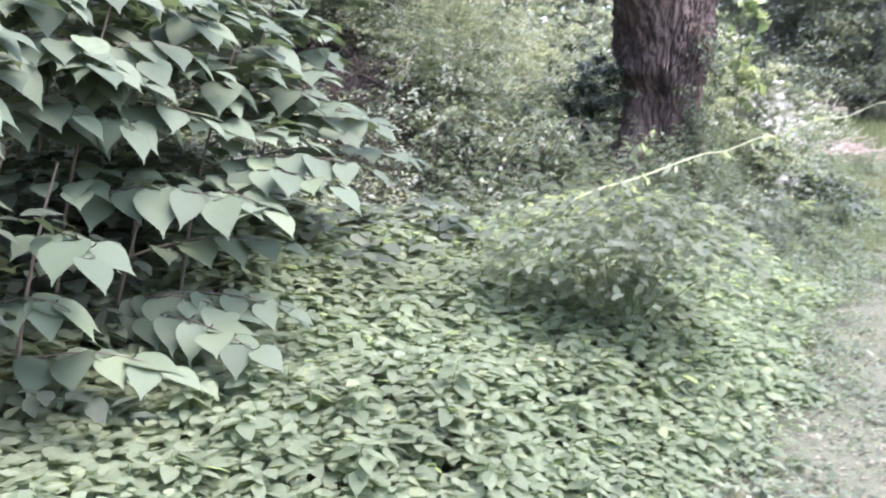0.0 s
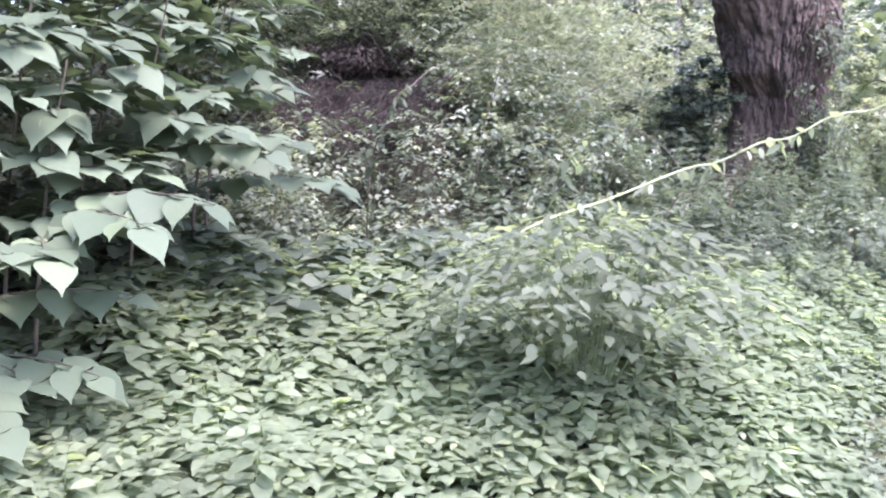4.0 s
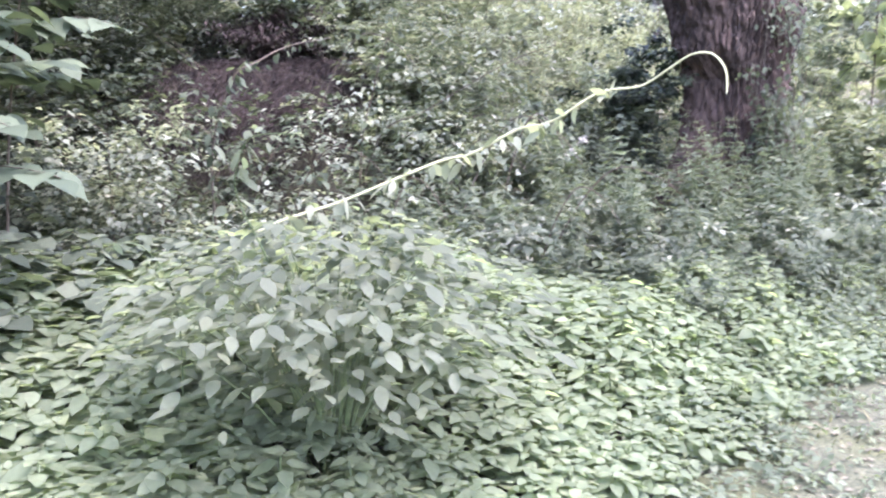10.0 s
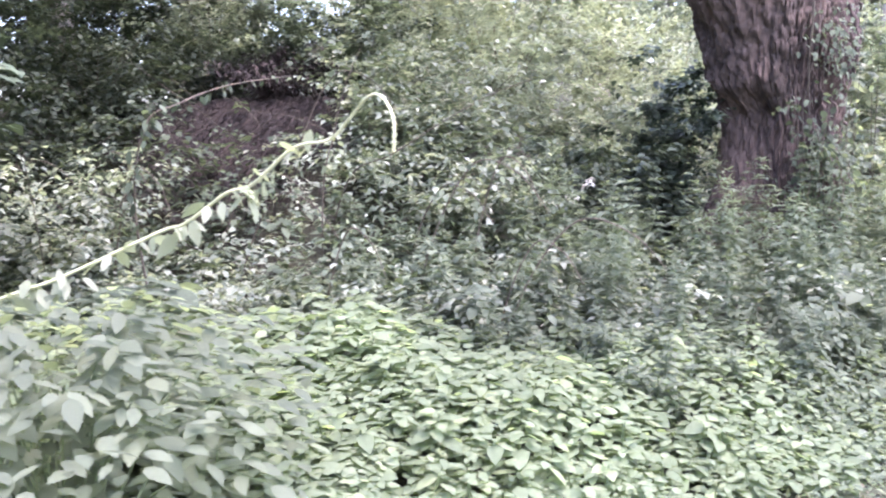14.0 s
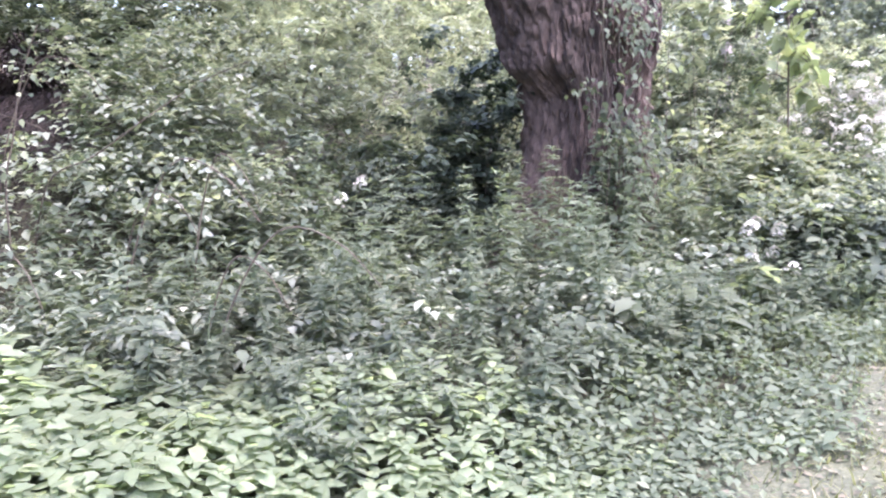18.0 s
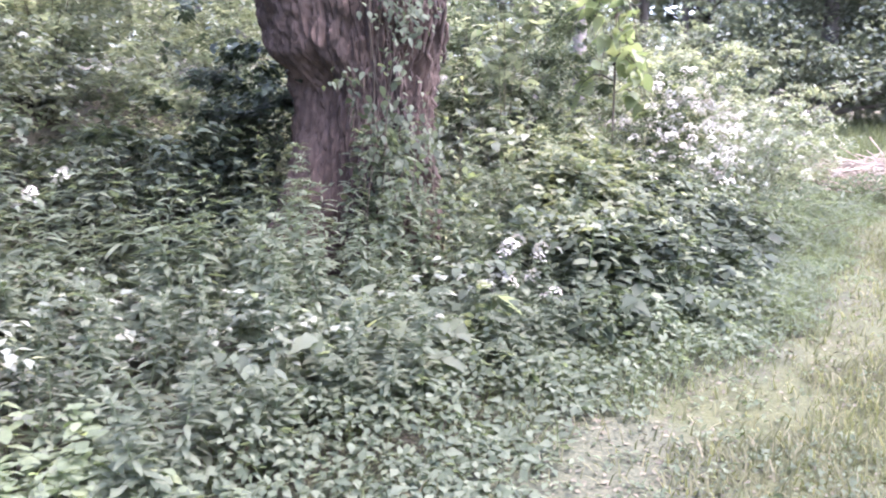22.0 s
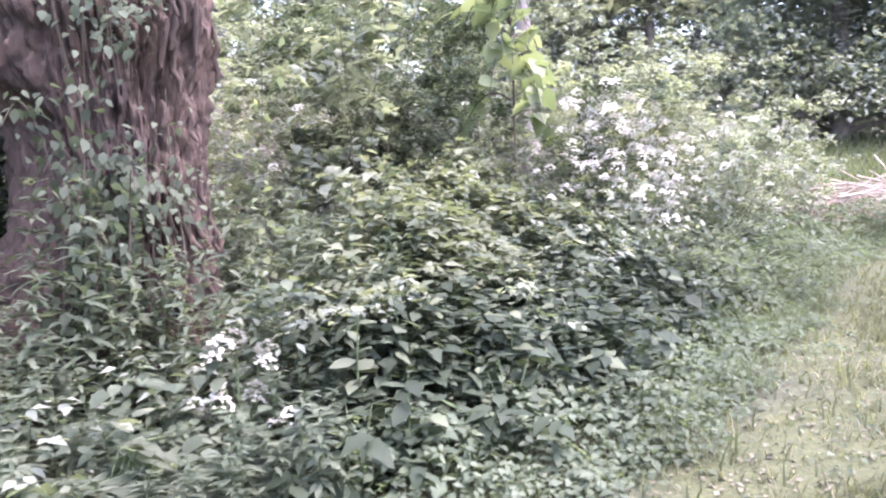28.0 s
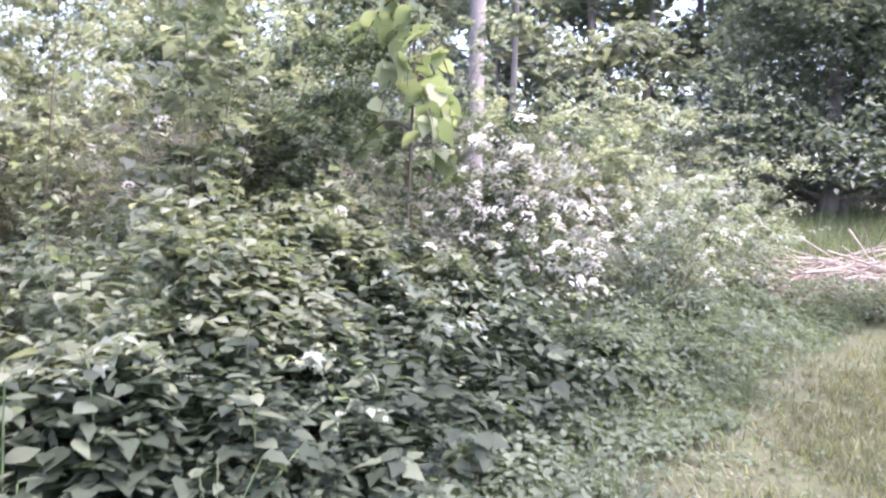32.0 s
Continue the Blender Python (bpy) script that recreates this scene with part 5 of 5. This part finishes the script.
# ---- far woods ----
def far_tree(x, y, height, trunk, crown_low, reach, leaves, seed, mat, bark, label, size=0.22):
    g = np.random.default_rng(seed)
    z = float(ground_z(x, y))
    root = thing("tree", (x, y, z), label, "tree", "woods beyond the clearing")
    lean = g.normal(0, 0.03, 2)
    line = [((lean[0] * height * t + 0.05 * math.sin(5 * t + seed), lean[1] * height * t, height * t - 0.2 * (t == 0)), trunk * (1.1 - 0.85 * t)) for t in steps(10)]
    part("trunk", tubes("trunk", [line], 9), bark, root)
    k = max(8, int(leaves / 190))
    tips = []
    for i in range(k):
        h = crown_low + (height - crown_low) * (i + g.random()) / k
        az = g.uniform(0, 6.28)
        out = reach * g.uniform(0.5, 1.1) * (1.1 - 0.55 * (h - crown_low) / max(height - crown_low, 0.1))
        a = Vector((lean[0] * h, lean[1] * h, h))
        b = a + Vector((math.cos(az) * out, math.sin(az) * out, out * g.uniform(-0.1, 0.35)))
        if i < (16 if y < 30 else 5):
            part("limb", tubes("limb", [[(a.lerp(b, t) + Vector((0, 0, 0.12 * math.sin(3 * t))), trunk * 0.3 * (1.1 - 0.95 * t)) for t in (0, 0.35, 0.7, 1)]], 5), bark, root)
        tips.append((a, b))
    pick, s = g.integers(0, k, leaves), 0.3 + 0.75 * g.random(leaves)
    A, B = np.array([t[0] for t in tips]), np.array([t[1] for t in tips])
    at = A[pick] + (B[pick] - A[pick]) * s[:, None] + g.normal(0, 1, (leaves, 3)) * ([0.1 * reach, 0.1 * reach, 0.12] if y < 30 else [0.2 * reach, 0.2 * reach, 0.3])
    at[:, 2] = np.maximum(at[:, 2], crown_low * 0.6)
    part("crown", scatter("crown", SMALL, at, g.uniform(0, 6.28, leaves), g.normal(-0.2, 0.25, leaves), g.normal(0, 0.25, leaves), size * g.uniform(0.6, 1.3, leaves)), mat, root)


far_tree(11.5, 24.5, 8.0, 0.2, 0.35, 2.8, 52000, 1, HAZY_LEAF, FAR_BARK, "broad dark green tree with low hanging branches", 0.14)
far_tree(15.0, 25.0, 8.5, 0.22, 0.35, 3.0, 50000, 2, HAZY_LEAF, FAR_BARK, "broad dark green tree with low hanging branches", 0.14)
far_tree(19.5, 24.0, 10.0, 0.22, 0.4, 3.4, 16000, 3, HAZY_LEAF, FAR_BARK, "broad dark green tree with low hanging branches", 0.11)
far_tree(5.52, 17.0, 11.0, 0.1, 6.2, 2.2, 2500, 4, HAZY_LEAF, PALE_BARK, "slim tree with a pale grey trunk")
far_tree(5.25, 29.0, 12.0, 0.09, 6.0, 2.2, 2200, 5, HAZY_LEAF, FAR_BARK, "slim dark tree in the woods")
far_tree(-3.25, 10.2, 6.0, 0.09, 3.4, 1.2, 900, 6, BUSH_SHADED, PALE_BARK, "thin tree with a pale trunk on the bank", 0.09)
# Three trees out of view, added to block skylight over bank and knotweed.
far_tree(-5.0, 7.2, 9.0, 0.2, 3.5, 5.2, 20000, 31, BUSH_SHADED, FAR_BARK, "unseen leafy tree added to shade the bank", 0.17)
far_tree(-4.9, 2.4, 8.5, 0.2, 3.3, 4.2, 18000, 33, BUSH_SHADED, FAR_BARK, "unseen leafy tree added to shade the knotweed", 0.2)
far_tree(-6.8, 12.0, 10.0, 0.22, 4.0, 5.0, 20000, 32, BUSH_SHADED, FAR_BARK, "unseen leafy tree added to shade the bank", 0.17)
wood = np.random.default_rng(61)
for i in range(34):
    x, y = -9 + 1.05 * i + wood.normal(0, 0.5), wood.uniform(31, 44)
    far_tree(x, y, wood.uniform(12, 16), wood.uniform(0.12, 0.24), wood.uniform(1.2, 4.0), 2.6, 3800, 70 + i, HAZY_LEAF, FAR_BARK, "slender tall tree of the far woods", 0.36)
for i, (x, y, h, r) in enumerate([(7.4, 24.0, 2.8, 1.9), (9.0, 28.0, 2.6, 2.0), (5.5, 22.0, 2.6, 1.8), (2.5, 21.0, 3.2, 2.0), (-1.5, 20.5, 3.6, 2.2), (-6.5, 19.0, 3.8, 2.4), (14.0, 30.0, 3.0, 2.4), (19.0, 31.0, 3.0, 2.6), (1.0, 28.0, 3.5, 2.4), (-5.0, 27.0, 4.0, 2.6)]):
    bush("far_bush", x, y, h, r, 3200, 0.11, HAZY_LEAF if i != 0 else BUSH, "large green bush at the edge of the woods", "bush", 40, group="bushes at the edge of the woods", seed=i)


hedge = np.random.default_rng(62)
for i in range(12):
    bush("far_bush", -8 + 2.6 * i + hedge.normal(0, 0.4), hedge.uniform(31, 38), hedge.uniform(2.6, 3.8), 2.2, 2600, 0.2, HAZY_LEAF, "large green bush at the edge of the woods", "bush", 40, group="bushes at the edge of the woods", seed=i + 80, clump=0.35)
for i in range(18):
    bush("far_bush", -22 + 3.6 * i + hedge.normal(0, 0.5), hedge.uniform(45, 50), hedge.uniform(4.0, 6.0), 3.2, 1800, 0.34, HAZY_LEAF, "bushes deep in the far woods", "bush", 40, group="bushes at the edge of the woods", seed=i + 40, clump=0.5)


# ---- grass ----
def grass(name, where, count, height, x_range, y_range, seed, label, wide=0.07, mat=GRASS):
    g = np.random.default_rng(seed)
    x, y = g.uniform(*x_range, count * 3), g.uniform(*y_range, count * 3)
    keep = g.random(len(x)) < where(x, y)
    x, y = x[keep][:count], y[keep][:count]
    n = len(x)
    at = np.stack([x, y, ground_z(x, y) - 0.005], -1)
    me = scatter(name, GRASS_BLADE, at, g.uniform(0, 6.28, n), g.uniform(0.7, 1.5, n), g.normal(0, 0.3, n), height * g.uniform(0.5, 1.5, n), np.full(n, wide / height))
    return tagged(part(name, me, mat), label, "grass", kind="stuff")


grass("short_grass", lambda x, y: (0.12 + 0.88 * smooth(-0.25, -0.6, edge_distance(x, y) + 0.3 * wave(x, y, 0.6, 1.0))) * smooth(0.4, 0.1, edge_distance(x, y)) * smooth(-3.5, -2.5, edge_distance(x, y)) * (0.2 + 0.8 * smooth(6.8, 9.2, y + 0.4 * wave(x, y, 0.8, 2.0))), 90000, 0.07, (2.5, 11), (5.5, 15.5), 1, "short mown grass of the path", 0.17)
grass("tall_grass", lambda x, y: smooth(-0.1, 0.3, edge_distance(x, y) + 0.2 * wave(x, y, 0.4, 3.0)) * smooth(1.1, 0.6, edge_distance(x, y)) * (0.15 + 0.85 * smooth(7, 9.5, y)), 48000, 0.17, (2.5, 10), (5, 17), 2, "longer green grass along the path's edge", 0.08, VERGE)
grass("meadow_grass", lambda x, y: smooth(17.5, 18.5, y), 34000, 0.38, (7.5, 20), (17, 25), 3, "tall grass of the clearing", 0.28, VERGE)


def litter(name, count, seed):
    g = np.random.default_rng(seed)
    x, y = g.uniform(-1, 9, count * 5), g.uniform(1, 14, count * 5)
    d = edge_distance(x, y) + 0.2 * wave(x, y, 0.5, 9.0)
    keep = g.random(len(x)) < smooth(-0.8, -0.25, d + 1.1 * smooth(8.8, 7.0, y)) * smooth(0.5, 0.1, d)
    x, y = x[keep][:count], y[keep][:count]
    n = len(x)
    me = scatter(name, SMALL, np.stack([x, y, ground_z(x, y) + 0.008], -1), g.uniform(0, 6.28, n), g.normal(0, 0.2, n), g.normal(0, 0.3, n), g.uniform(0.018, 0.04, n))
    return tagged(part(name, me, DEAD), "dry leaf litter along the path's edge", "leaf litter", kind="stuff")


litter("leaf_litter", 9000, 5)


# ---- the dark hollow in the bank ----
def hollow():
    g = np.random.default_rng(91)
    n = 9000
    x, y = g.normal(-0.72, 0.48, n), g.normal(9.4, 0.36, n)
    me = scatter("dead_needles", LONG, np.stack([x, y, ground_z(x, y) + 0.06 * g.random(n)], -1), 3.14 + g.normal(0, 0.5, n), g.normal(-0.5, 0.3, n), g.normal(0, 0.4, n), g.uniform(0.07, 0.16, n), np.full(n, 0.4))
    tagged(part("dead_needles", me, RUST_SHADED), "red-brown dead needles and stalks, darkened for the shade of the hollow", "leaf litter", kind="stuff")
    bush("dead_bush", -0.7, 9.95, 0.4, 0.62, 5200, 0.06, RUST_SHADED, "heap of red-brown dead twigs, darkened for the shade of the hollow", "dead bush", 44, leaf=LONG, seed=33)
    for k in range(16):
        x, y = g.normal(-0.7, 0.5), g.normal(9.1, 0.35)
        z = float(ground_z(x, y))
        root = thing("dead_branch", (x, y, z), "thin bare branch leaning in the hollow", "branch", "dead branches in the hollow")
        d = Vector((g.normal(0, 0.5), g.normal(-0.2, 0.4), g.uniform(0.3, 0.9))) * g.uniform(0.5, 1.0)
        b = Vector(g.normal(0, 0.12, 3))
        part("wood", tubes("wood", [[(d * t + b * math.sin(3 * t) - Vector((0, 0, 0.04 * (t == 0))), 0.0042 * (1.2 - t)) for t in steps(6)]], 5), CANE, root)


hollow()
